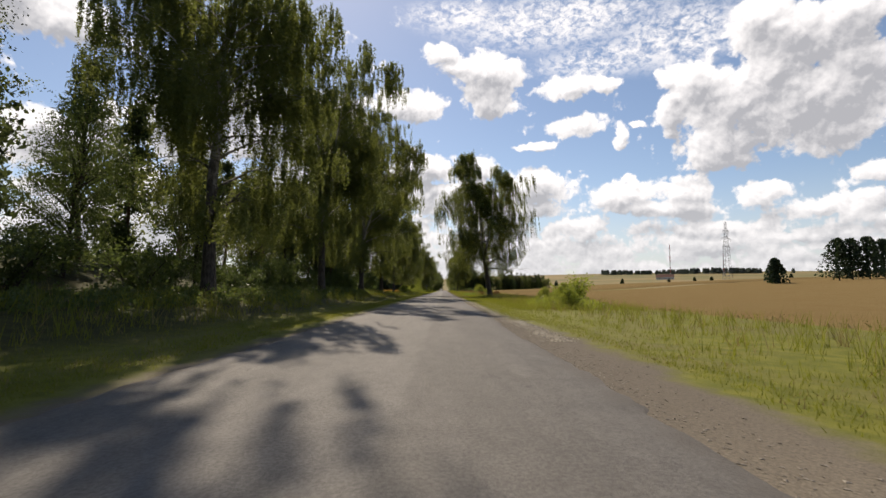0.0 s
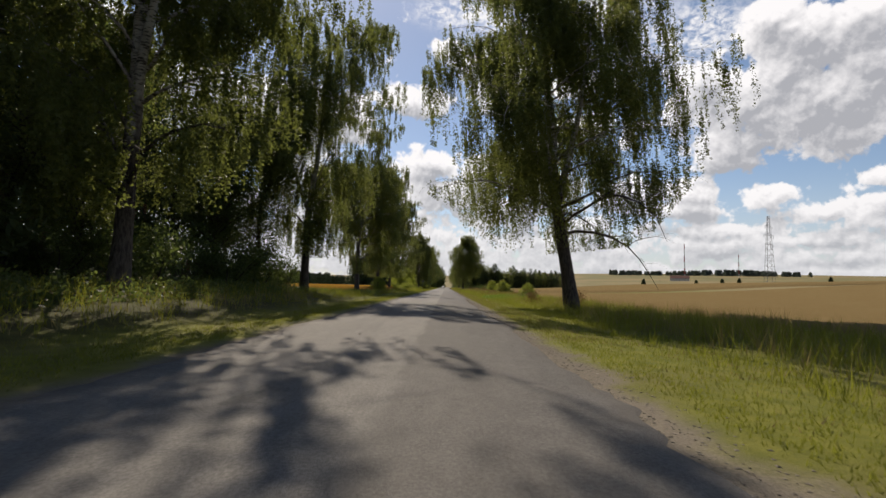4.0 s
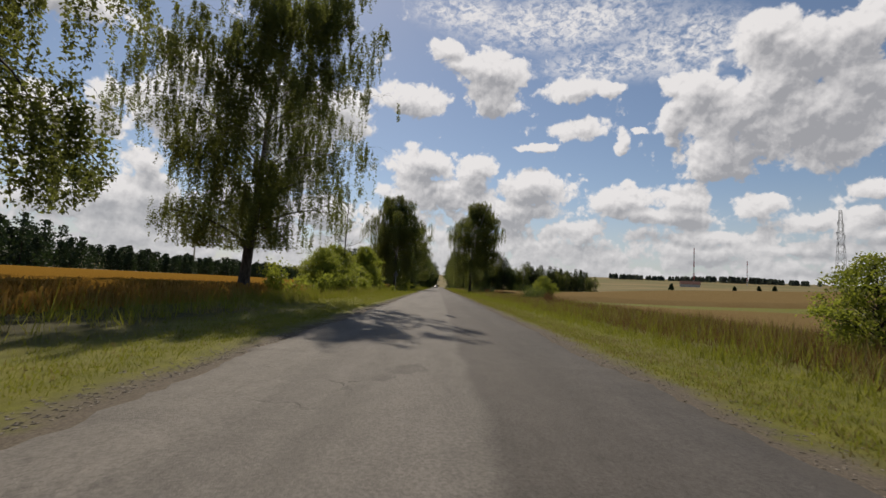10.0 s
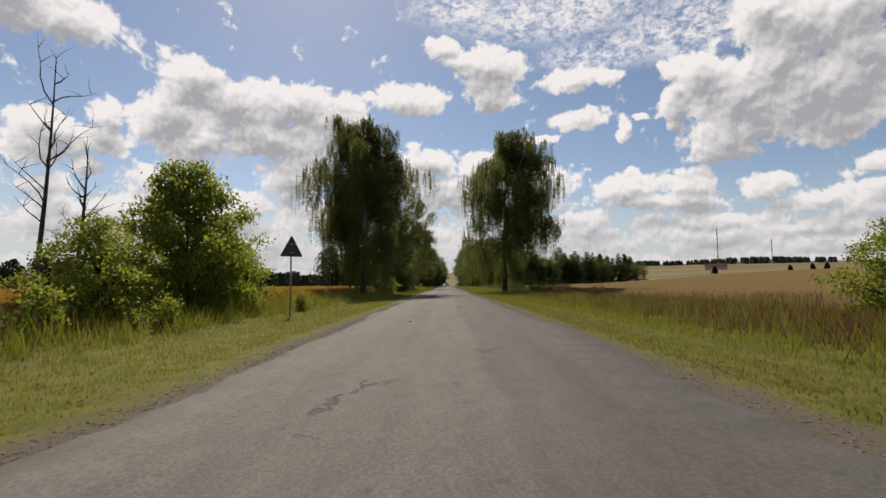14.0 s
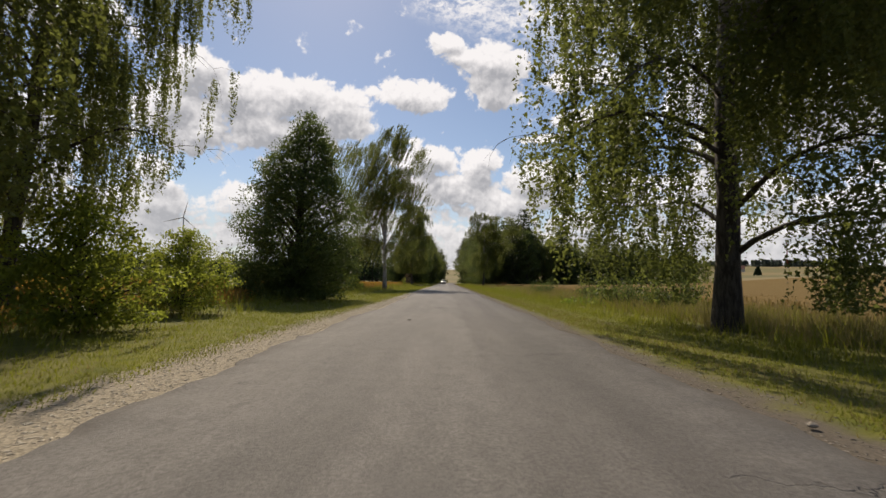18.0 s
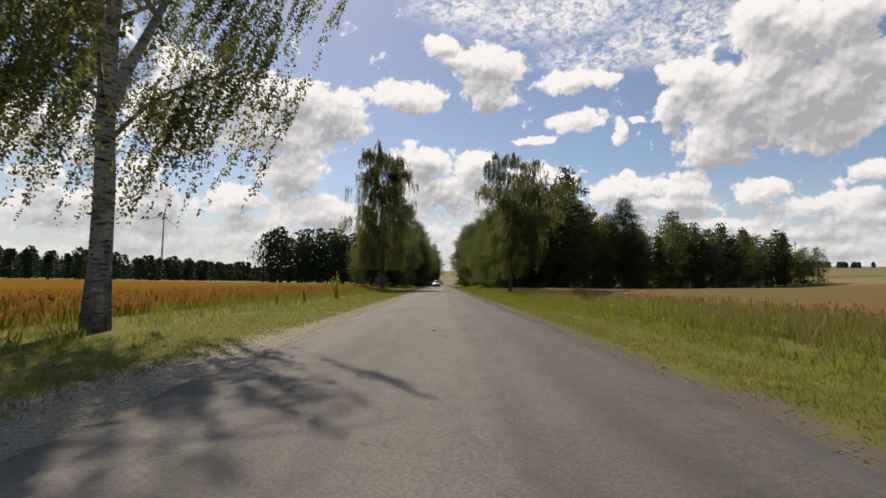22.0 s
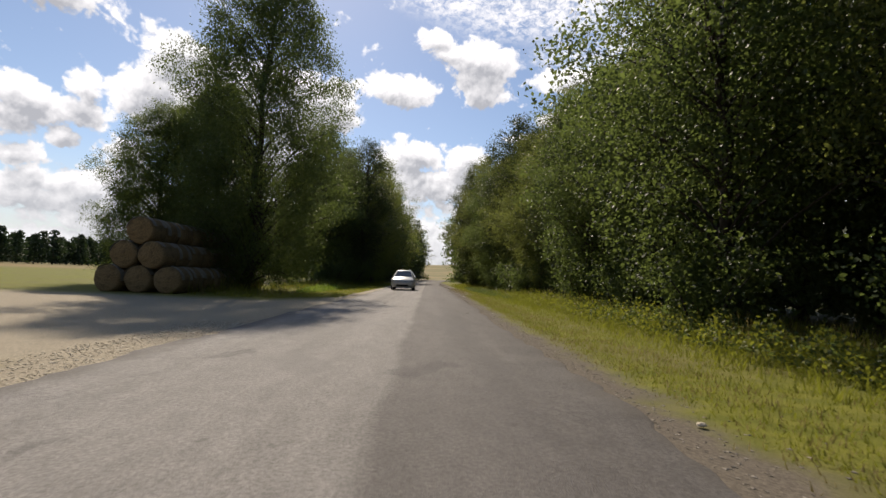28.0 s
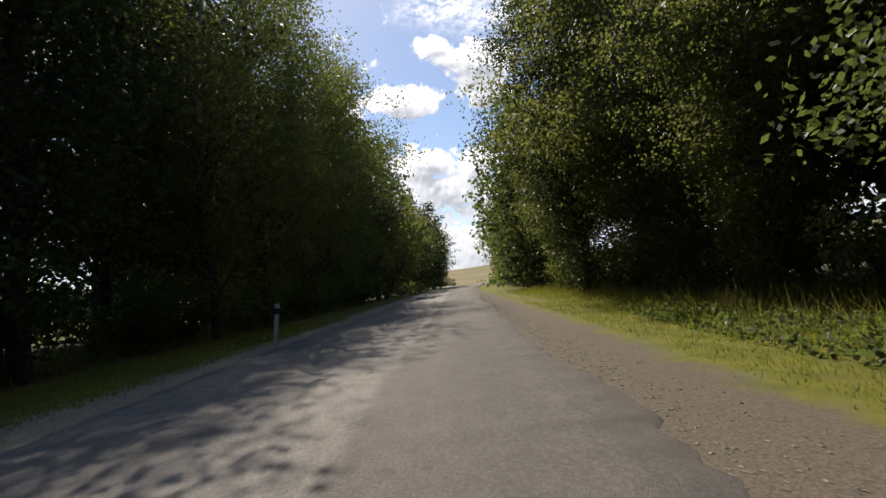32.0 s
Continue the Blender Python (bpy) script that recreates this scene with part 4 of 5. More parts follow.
far_wood("far_wood", "dark wooded ridge across the fields", [(x_, 1780 - 0.36 * x_ + R.uniform(0, 60), R.uniform(0.8, 0.95) + 0.15 * math.sin(x_ / 61)) for x_ in np.arange(540, 1040, 4.0) if not 690 < x_ < 712], 17, 3.0, 1.6, M_RIDGE_HAZE)
far_wood("far_wood", "scattered field trees on the slope", [(x_ + R.uniform(-9, 9), 560 + R.uniform(-80, 120), R.uniform(0.35, 0.8)) for x_ in np.arange(150, 420, 48.0)], 9, 0.9, 2.0)
far_wood("far_wood", "hedgerow trees below the village", [(x_, 900 + R.uniform(0, 60), R.uniform(0.4, 0.9)) for x_ in np.arange(820, 1500, 16.0)], 10, 2.5, 1.0, M_RIDGE_HAZE)

far_wood("far_wood", "clump of tall poplars beyond the wheat", [(-94 + 1.1 * k + R.uniform(-2, 2), 522 + R.uniform(0, 26), R.uniform(0.7, 1.05)) for k in range(46)], 28, 1.2)
far_wood("far_wood", "clump of field trees across the stubble", [(104 + 4 * k + R.uniform(-2, 2), 128 - 2 * k + R.uniform(-3, 3), R.uniform(0.7, 1.1)) for k in range(16)] + [(92, 131, 0.5)], 14, 0.6, 3.0)

# ---- fields of standing corn ----
def field(name, label, outline_x, outline_y, height, mat, ear_mat, edge_count, near_x):
    xs, ys = outline_x, outline_y
    XX, YY = np.meshgrid(xs, ys)
    r = np.random.default_rng(len(label))
    ZZ = ground_z(XX, YY) + height + r.normal(size=XX.shape) * 0.035
    rim = (XX == xs[0]) | (XX == xs[-1]) | (YY == ys[0]) | (YY == ys[-1])
    ZZ = np.where(rim, ground_z(XX, YY) - 0.1, ZZ)
    n_ = len(xs)
    a, b = np.meshgrid(np.arange(n_ - 1), np.arange(len(ys) - 1))
    q_ = (b * n_ + a).ravel()
    root = new(name)
    piece("canopy", sheet("canopy", np.stack([XX, YY, ZZ], -1).reshape(-1, 3), np.stack([q_, q_ + 1, q_ + n_ + 1, q_ + n_], 1), mat, True), root)
    depth = np.abs(r.normal(size=edge_count)) * 2.6
    x_ = near_x + np.sign(near_x) * depth + r.normal(size=edge_count) * 0.15
    y_ = r.uniform(ys[0], ys[-1], edge_count)
    z_ = ground_z(x_, y_)
    h = height * r.uniform(0.75, 1.1, edge_count) * np.clip(0.55 + 0.45 * depth, 0.55, 1.0)
    a = r.uniform(0, 6.28, edge_count)
    wd = 0.016
    ln = r.normal(size=(edge_count, 2)) * 0.10
    s = np.stack([np.cos(a), np.sin(a), 0 * a], 1) * wd
    base = np.stack([x_, y_, z_ - 0.02], 1)
    top = base + np.stack([ln[:, 0], ln[:, 1], h], 1)
    v = np.stack([base - s, base + s, top + s * 1.6, top - s * 1.6], 1).reshape(-1, 3)
    piece("ear_fringe", sheet("ear_fringe", v, np.arange(len(v)).reshape(-1, 4), ear_mat), root)
    return tagged(root, label, "crop field", kind="stuff")


field("wheat_field", "ripe golden wheat standing beside the road", -axis([(10.2, 20, 1.2), (20, 60, 5), (60, 102, 7)])[::-1], axis([(120, 348, 3.5)]), 0.80, M_FIELD_L, M_WHEAT, 70000, -10.1)
field("wheat_field", "ripe golden wheat beyond the shaded bank", -axis([(16.5, 26, 1.6), (26, 60, 5), (60, 102, 7)])[::-1], axis([(98, 119.5, 3.5)]), 0.72, M_FIELD_L, M_WHEAT, 2500, -16.4)
field("rye_field", "pale ripe rye rising to the skyline", axis([(13.5, 20, 1.2), (20, 80, 6), (80, 260, 20)]), axis([(196, 352, 3.5)]), 0.72, M_FIELD_R, M_RYE, 16000, 13.4)
field("rye_field", "cut and pale brown field behind the verge", axis([(13.5, 20, 1.2), (20, 80, 6), (80, 230, 20)]), axis([(-30, 176, 4)]), 0.22, M_FIELD_R, M_DRY, 7000, 13.4)


# ---- grass ----
def blades(name, label, n_, xs, ys, h, w_, mat, seed, clump=6, spread=0.10, skip=None):
    r = np.random.default_rng(seed)
    m = n_ // clump
    cx_ = xs(r, m)
    cy_ = r.uniform(ys[0], ys[1], m)
    hh = h(r, cx_)
    if skip is not None:
        keep = ~skip(cx_, cy_)
        cx_, cy_, hh = cx_[keep], cy_[keep], hh[keep]
        m = len(cx_)
    x_ = np.repeat(cx_, clump) + r.normal(size=m * clump) * spread
    y_ = np.repeat(cy_, clump) + r.normal(size=m * clump) * spread
    hh = np.repeat(hh, clump) * r.uniform(0.5, 1.25, m * clump)
    a = r.uniform(0, 6.28, m * clump)
    s = np.stack([np.cos(a), np.sin(a), 0 * a], 1) * (w_ * r.uniform(0.6, 1.4, m * clump))[:, None]
    base = np.stack([x_, y_, ground_z(x_, y_) - 0.01], 1)
    ln = r.normal(size=(m * clump, 2)) * 0.33 * hh[:, None]
    top = base + np.stack([ln[:, 0], ln[:, 1], hh], 1)
    v = np.stack([base - s, base + s, top], 1).reshape(-1, 3)
    ob = piece(name, sheet(name, v, np.arange(len(v)).reshape(-1, 3), mat))
    return tagged(ob, label, "grass", kind="stuff")


def bare_spots(x, y):
    start = (x > 2) & (x < 4.1) & ((y < 17) | (y > 382))
    shaded = (x < -4.9) & (y < 148) & (np.sin(x * 91.7 + y * 37.1) > -0.55)
    mown = (x < -5) & (y > 205) & (np.sin(x * 77.7 + y * 43.3) > -0.5)
    return mown | ((x < 0) & (y > 353) & (y < 371.5) & (x > -21)) | shaded | start | ((x > 5) & (y < 28) & (np.sin(x * 57.3 + y * 91.1) > -0.7))


def unmown(x, y):
    return bare_spots(x, y) & ~((x < -5) & (y > 205) & ((y < 353) | (y > 371.5)))


for sgn in (-1, 1):
    blades("verge_grass", "short mown yellowish green verge grass", 330000, lambda r, m: sgn * (3.3 + np.where(r.uniform(0, 1, m) < 0.75, 3.4 * r.uniform(0, 1, m), np.abs(r.normal(size=m)) * 0.5)), (-3, 420), lambda r, x: 0.055 + 0.02 * np.clip(np.abs(x) - 3.6, 0, 3), 0.007, M_GRASS, 61 + sgn, 4, 0.12, unmown)
    blades("tall_grass", "tall seeding grass and weeds behind the verge", 190000 if sgn > 0 else 150000, lambda r, m: sgn * ((5.2 if sgn > 0 else 6.7) + (7.8 if sgn > 0 else 4.2) * r.uniform(0, 1, m)), (-5, 440), lambda r, x: r.uniform(0.12, 0.40, len(x)) * (0.6 + 0.5 * np.clip(np.abs(x) - 5.0, 0, 3)) * (0.85 + 0.15 * (x < 0)), 0.010, M_GRASS, 71 + sgn, 8, 0.13, bare_spots)
    blades("dry_grass", "straw coloured dead grass stems", 60000, lambda r, m: sgn * (3.6 + r.uniform(0, 8, m)), (-5, 440), lambda r, x: 0.07 + np.clip(np.abs(x) - 6.5, 0, 1) * r.uniform(0.2, 0.8, len(x)), 0.010, M_DRY, 81 + sgn, 6, 0.12, bare_spots)


blades("sorrel_grass", "tall reddish brown grass gone to seed before the field", 75000, lambda r, m: 6.6 + 7.2 * r.uniform(0, 1, m) ** 0.7, (120, 226), lambda r, x: r.uniform(0.2, 0.5, len(x)) * (0.7 + 0.3 * np.clip(x - 6.6, 0, 2)), 0.010, M_RUST, 95, 7, 0.14)
blades("straw_grass", "straw coloured grass standing before the field", 60000, lambda r, m: 8.0 + 5.5 * r.uniform(0, 1, m), (225, 350), lambda r, x: r.uniform(0.3, 0.75, len(x)), 0.010, M_DRY, 96, 7, 0.14)
blades("shoulder_grass", "bleached trampled grass beside the gravel", 70000, lambda r, m: 3.1 + 1.5 * r.uniform(0, 1, m), (60, 400), lambda r, x: r.uniform(0.04, 0.09, len(x)), 0.007, M_DRY, 97, 5, 0.10)


# ---- loose stones on the shoulders ----
def stones(name, label, n_, xs, ys, size, mat, seed):
    r = np.random.default_rng(seed)
    x_, y_ = xs(r, n_), r.uniform(ys[0], ys[1], n_)
    z_ = ground_z(x_, y_)
    o = np.array([(1, 0, 0), (-0.5, 0.87, 0), (-0.5, -0.87, 0), (0.1, 0.05, 0.26), (0.1, 0.05, -0.5)])
    f = np.array([(0, 1, 3), (1, 2, 3), (2, 0, 3), (1, 0, 4), (2, 1, 4), (0, 2, 4)])
    sc = size * r.uniform(0.5, 1.7, (n_, 1, 1)) * r.uniform(0.7, 1.3, (n_, 5, 3))
    a = r.uniform(0, 6.28, n_)
    c, s = np.cos(a)[:, None], np.sin(a)[:, None]
    v = o[None] * sc
    v = np.stack([v[..., 0] * c - v[..., 1] * s, v[..., 0] * s + v[..., 1] * c, v[..., 2]], -1)
    v = v + np.stack([x_, y_, z_ + 0.003], 1)[:, None]
    ff = f[None] + 5 * np.arange(n_)[:, None, None]
    ob = piece(name, sheet(name, v.reshape(-1, 3), ff.reshape(-1, 3), mat))
    return tagged(ob, label, "gravel", kind="stuff")


stones("gravel", "pale limestone gravel on the road shoulder", 42000, lambda r, m: -(2.60 + 1.15 * r.uniform(0, 1, m) ** 1.2 + 0.06 * r.normal(size=m)), (203, 360), 0.016, M_STONE_PALE, 91)
stones("gravel", "dark coarse gravel along the crumbled asphalt edge", 30000, lambda r, m: 2.58 + np.abs(r.normal(size=m)) * 0.36, (-2, 440), 0.015, M_STONE_DARK, 92)
stones("gravel", "thin grey gravel along the crumbled asphalt edge", 15000, lambda r, m: -(2.6 + np.abs(r.normal(size=m)) * 0.26), (60, 205), 0.016, M_STONE_DARK, 93)
stones("gravel", "pale sand and stones beside the asphalt", 9000, lambda r, m: 3.35 + r.normal(size=m) * 0.16, (10, 46), 0.018, M_STONE_PALE, 94)

# ---- shrubs, weeds and dead trees along the verges ----
BROOM = bush("broom_bush", 101, 1.5, 1.6, 0.13, 3200, M_ALDER, 12, 2.2)
GREEN = leafy("maple_bush", 102, 5.2, 2.6, 0.16, 0.15, 26000, M_BUSH, M_DARKBARK, profile=(0.75, 1.0, 1.0, 0.85, 0.6, 0.2), base=0.0, ragged_=0.5, clump=0.62, per=46)
SMALL = bush("ash_sapling", 103, 2.2, 1.3, 0.15, 1800, M_BUSH, 4)
THORN = leafy("hawthorn_bush", 104, 3.4, 1.7, 0.10, 0.10, 15000, M_BUSH, M_DARKBARK, profile=(0.6, 0.95, 1.0, 0.9, 0.6, 0.2), base=0.0, ragged_=0.34, clump=0.4, per=36)
DOCK = bush("dock_weed", 105, 1.0, 0.9, 0.13, 900, M_RUST, 9, 2.5, M_RUST)
SPRIG = bush("pine_sapling", 106, 2.0, 0.42, 0.10, 1500, M_BUSH, 2, 0.5)
for x_, y_, s, tl in ((-10.7, 174.5, 0.9, 0.92), (-10.9, 194.6, 0.92, 1.22), (-10.8, 170.0, 0.75, 0.8), (-11.0, 198.0, 0.7, 0.7)):
    grow(GREEN, x_, y_, "bright green maple bush beside the wheat", "bush", "roadside maples", size=s, tall=tl)
for x_, y_, s in ((-10.2, 156.0, 1.15), (-9.2, 162.5, 0.95), (-9.6, 166.5, 0.8), (-8.8, 180.5, 0.9), (-9.3, 183.0, 0.85), (-9.0, 185.5, 0.7), (-7.6, 187.8, 0.5), (10.8, 37.5, 1.0), (11.8, 40.5, 1.25), (-7.0, 197.5, 0.5)):
    grow(SMALL, x_, y_, "young ash sapling with pale green leaves", "sapling", "roadside saplings", size=s)
for x_, y_, s in ((-10.4, 189.0, 0.95), (-7.9, 235.2, 0.85), (-8.6, 240.5, 0.8), (-9.0, 271.0, 0.5), (14.4, 190.0, 0.95), (11.3, 137.0, 0.75), (9.6, 34.5, 0.5), (10.4, 37.5, 0.5), (9.4, 40.5, 0.42), (9.0, 31.0, 0.4), (11.3, 111.0, 0.55), (-9.5, 124.0, 0.7), (-10.5, 129.0, 0.6), (-17.5, 100.0, 0.7)):
    grow(THORN, x_, y_, "ragged hawthorn bush in the tall grass", "bush", "hawthorn bushes", size=s)
for x_, y_, s in ((9.2, 250.2, 1.1), (9.6, 256.7, 0.85), (9.0, 269.0, 1.0), (10.3, 247.0, 1.15), (9.6, 222.5, 1.0), (10.4, 219.5, 1.1), (12.2, 136.5, 0.9), (9.8, 104.0, 0.62), (10.6, 103.2, 0.5), (13.0, 262.0, 0.7), (-9.2, 275.5, 0.6), (-10.2, 268.0, 0.7), (10.8, 180.0, 1.35)):
    grow(BROOM, x_, y_, "dark green broom bush on the verge", "bush", "broom bushes", size=s)
for x_, y_, s in ((7.9, 88.8, 1.1), (9.6, 83.4, 1.2), (10.2, 85.0, 1.0), (9.8, 227.0, 1.3), (10.6, 231.0, 1.1), (9.9, 258.2, 1.2), (9.2, 214.5, 1.2), (11.0, 210.0, 1.2), (10.5, 168.0, 1.2), (11.5, 173.0, 1.0), (-10.5, 276.5, 1.0), (-9.6, 279.5, 0.9), (9.0, 303.0, 1.0), (10.4, 311.0, 1.2)):
    grow(DOCK, x_, y_, "rusty brown dock stalks gone to seed", "weed", "dock weeds", size=s)
for x_, y_, s in ((-7.3, 308.6, 1.0), (-7.6, 301.8, 0.6), (-8.2, 299.0, 0.5), (-8.4, 318.0, 0.5)):
    grow(SPRIG, x_, y_, "small pine sapling in the mown verge", "sapling", "verge saplings", size=0.55 * s, tall=s)


def herb_patch(name, label, cx_, cy_, rx, ry, h, n_, leaf, mat, seed):
    r = np.random.default_rng(seed)
    a, d = r.uniform(0, 6.28, n_), np.sqrt(r.uniform(0, 1, n_))
    x_, y_ = cx_ + rx * d * np.cos(a), cy_ + ry * d * np.sin(a)
    z_ = ground_z(x_, y_) + h * r.uniform(0.05, 1, n_) * (1.05 - d ** 2 * 0.7) * (0.6 + 0.4 * np.sin(x_ * 5.1) * np.cos(y_ * 4.3))
    v, f = leaf_quads(np.stack([x_, y_, z_], 1), leaf, r, 0.2, 0.7)
    return tagged(piece(name, sheet(name, v, f, mat)), label, "herbs", kind="stuff")


herb_patch("nettle_patch", "bright green nettles spreading over the verge", 7.6, 103, 2.6, 5.2, 0.55, 6500, 0.16, M_NETTLE, 201)
herb_patch("nettle_patch", "bright weeds in front of the bushes", 8.0, 253, 1.1, 2.6, 0.5, 1600, 0.14, M_NETTLE, 202)
herb_patch("bramble_patch", "tangled green brambles behind the mown verge", 9.8, 36, 2.6, 7.0, 1.0, 8000, 0.13, M_BUSH, 203)
herb_patch("bramble_patch", "dark brambles in the shade of the birches", -11.6, 110, 3.8, 24, 0.7, 19000, 0.15, M_ALDER, 209)
herb_patch("bramble_patch", "dark undergrowth on the shaded bank", -11.5, 45, 3.0, 52, 0.9, 30000, 0.15, M_ALDER, 210)
# these weeds take the darker alder leaf to imitate the wood's shade
herb_patch("herb_patch", "leafy weeds in the shade of the wood", 6.6, 398, 1.6, 18, 0.4, 16000, 0.085, M_ALDER, 204)
herb_patch("herb_patch", "leafy weeds along the rye", 9.5, 300, 2.2, 16, 0.6, 26000, 0.085, M_BUSH, 205)
# alder leaf here too: shade below the wood put into the colour
herb_patch("herb_patch", "leafy weeds below the dark wood", 8.0, 362, 1.3, 14, 0.75, 16000, 0.09, M_ALDER, 206)
herb_patch("herb_patch", "tall mixed grass and weeds before the wood", 7.4, 370, 1.3, 24, 0.95, 20000, 0.08, M_GRASS, 211)
herb_patch("herb_patch", "low weeds among the trees at the bend", -6.6, 384, 0.9, 6, 0.5, 5000, 0.09, M_NETTLE, 207)
herb_patch("rusty_weeds", "reddish brown sorrel swaying before the rye", 10.8, 172, 2.3, 34, 0.8, 6000, 0.09, M_RUST, 208)


def dead_tree(x, y, H, seed):
    r = np.random.default_rng(seed)
    root = new("dead_tree")
    t = np.linspace(0, 1, 8)
    trunk = np.stack([0.25 * np.sin(2 * t), 0.2 * t, -0.2 + (H + 0.2) * t], 1)
    lines = [(trunk, 0.10 * (1 - t) + 0.012)]
    for k in range(16):
        s = r.uniform(0.35, 0.97)
        a = r.uniform(0, 6.28)
        st = [np.interp(s, t, trunk[:, c]) for c in range(3)]
        pts, rr = limb(r, st, (math.cos(a), math.sin(a), 0.9), H * r.uniform(0.12, 0.26), 0.03, -0.02, 6, 0.16)
        lines.append((pts, rr))
        for q_ in range(2):
            lines.append(limb(r, pts[r.integers(2, 5)], (r.normal(), r.normal(), 0.8), H * 0.08, 0.014, 0, 4, 0.2))
    piece("trunk", sheet("trunk", *tubes(lines, 5), M_DEAD, True), root)
    root.matrix_basis = set_down(x, y, 0)
    return tagged(root, "leafless dead young tree with bare twigs", "dead tree", "dead trees")


dead_tree(-10.0, 174.2, 11.0, 301)
dead_tree(-14.4, 191.4, 9.5, 302)
dead_tree(-12.6, 190.8, 6.0, 303)


# ---- small built things ----
def box(bm, x0, x1, y0, y1, z0, z1, bevel=0.0):
    g = bmesh.ops.create_cube(bm, size=1, matrix=Matrix.Translation(((x0 + x1) / 2, (y0 + y1) / 2, (z0 + z1) / 2)) @ Matrix.Diagonal((x1 - x0, y1 - y0, z1 - z0, 1)))
    if bevel:
        es = list({e for v in g["verts"] for e in v.link_edges})
        bmesh.ops.bevel(bm, geom=es, offset=bevel, segments=2, affect="EDGES")


def rod(bm, p0, p1, r0, r1=None, seg=10):
    p0, p1 = Vector(p0), Vector(p1)
    m = Matrix.Translation((p0 + p1) / 2) @ (p1 - p0).to_track_quat("Z", "Y").to_matrix().to_4x4()
    bmesh.ops.create_cone(bm, cap_ends=True, segments=seg, radius1=r0, radius2=r0 if r1 is None else r1, depth=(p1 - p0).length, matrix=m)


sign = new("road_sign")
bm = bmesh.new()
rod(bm, (0, 0, -0.4), (0, 0, 3.15), 0.032)
part("post", bm, M_STEEL, sign, "galvanised steel post", True)
bm = bmesh.new()
vs = [bm.verts.new((x_, -0.05, z_)) for x_, z_ in ((-0.40, 2.42), (-0.43, 2.36), (-0.38, 2.33), (0.38, 2.33), (0.43, 2.36), (0.40, 2.42), (0.05, 3.09), (0.0, 3.12), (-0.05, 3.09))]
face = bm.faces.new(vs)
ext = bmesh.ops.extrude_face_region(bm, geom=[face])
bmesh.ops.translate(bm, verts=[v for v in ext["geom"] if isinstance(v, bmesh.types.BMVert)], vec=(0, 0.02, 0))
part("plate", bm, M_SIGNBACK, sign, "grey back of a triangular plate")
for z_ in (2.48, 2.82):
    bm = bmesh.new()
    box(bm, -0.06, 0.06, -0.075, -0.04, z_ - 0.02, z_ + 0.02, 0.004)
    part("clamp", bm, M_STEEL, sign, "steel clamp")
sign.matrix_basis = set_down(-6.1, 193.5, 36)
tagged(sign, "triangular road sign on a steel post seen from behind", "road sign")


def edge_post(x, y):
    """A slim road edge post, slightly out of plumb."""
    root = new("edge_post")
    bm = bmesh.new()
    box(bm, -0.045, 0.045, -0.035, 0.035, -0.2, 0.98, 0.012)
    part("post", bm, M_POST, root, "pale weathered post")
    bm = bmesh.new()
    box(bm, -0.048, 0.048, -0.038, 0.038, 0.74, 0.88, 0.004)
    part("band", bm, M_BLACK, root, "dark band below the top")
    root.matrix_basis = pose(x, y, float(ground_z(x, y)), 0, 6, 0)
    return tagged(root, "slim pale edge post leaning beside the asphalt", "road post", "edge posts")


edge_post(-2.8, 399.0)
edge_post(-2.8, 410.6)


def bale(name):
    root = new(name)
    bm = bmesh.new()
    prof = [(-0.6, 0.0), (-0.6, 0.52), (-0.56, 0.60), (-0.3, 0.625), (0.0, 0.63), (0.3, 0.625), (0.56, 0.60), (0.6, 0.52), (0.6, 0.0)]
    r = np.random.default_rng(5)
    seg, rings = 22, []
    for y_, rad in prof:
        rings.append([bm.verts.new((rad * math.cos(a) * (1 + 0.02 * r.normal()), y_ + 0.012 * r.normal(), rad * math.sin(a) * (1 + 0.02 * r.normal()))) for a in np.linspace(0, 2 * math.pi, seg, endpoint=False)])
    for p_, q_ in zip(rings, rings[1:]):
        for k in range(seg):
            bm.faces.new((p_[k], p_[(k + 1) % seg], q_[(k + 1) % seg], q_[k]))
    bmesh.ops.remove_doubles(bm, verts=bm.verts, dist=0.0005)
    bmesh.ops.recalc_face_normals(bm, faces=bm.faces)
    part("straw_roll", bm, M_STRAW, root, "", True)
    bm = bmesh.new()
    for y_ in (-0.42, 0.42):
        for k in range(18):
            a, b_ = math.pi * (0.08 + 0.84 * k / 18), math.pi * (0.08 + 0.84 * (k + 1) / 18)
            w_ = 0.15
            qs = [bm.verts.new((0.645 * math.cos(q_), y_ + s_, 0.645 * math.sin(q_))) for q_, s_ in ((a, -w_), (b_, -w_), (b_, w_), (a, w_))]
            bm.faces.new(qs)
    bmesh.ops.remove_doubles(bm, verts=bm.verts, dist=0.0005)
    part("net_wrap", bm, M_NET, root, "torn pale net wrap")
    return root


proto_bale = bale("straw_bale")
for row, (n_, z_) in enumerate(((3, 0.60), (2, 1.70), (1, 2.80))):
    for k in range(n_):
        for d in range(9 if row < 2 else 8):
            x_ = -10.9 - 1.27 * (k + 0.5 * row)
            y_ = 372.2 + 1.24 * d + 0.05 * rng.normal()
            ob = copy_thing(proto_bale, pose(x_ + 0.04 * rng.normal(), y_, float(ground_z(x_, y_)) + z_, 0, rng.uniform(-25, 25), rng.uniform(-3, 3)))
            tagged(ob, "old round straw bale with torn net wrap in a stack", "straw bale", "stacked straw bales")
retire(proto_bale)


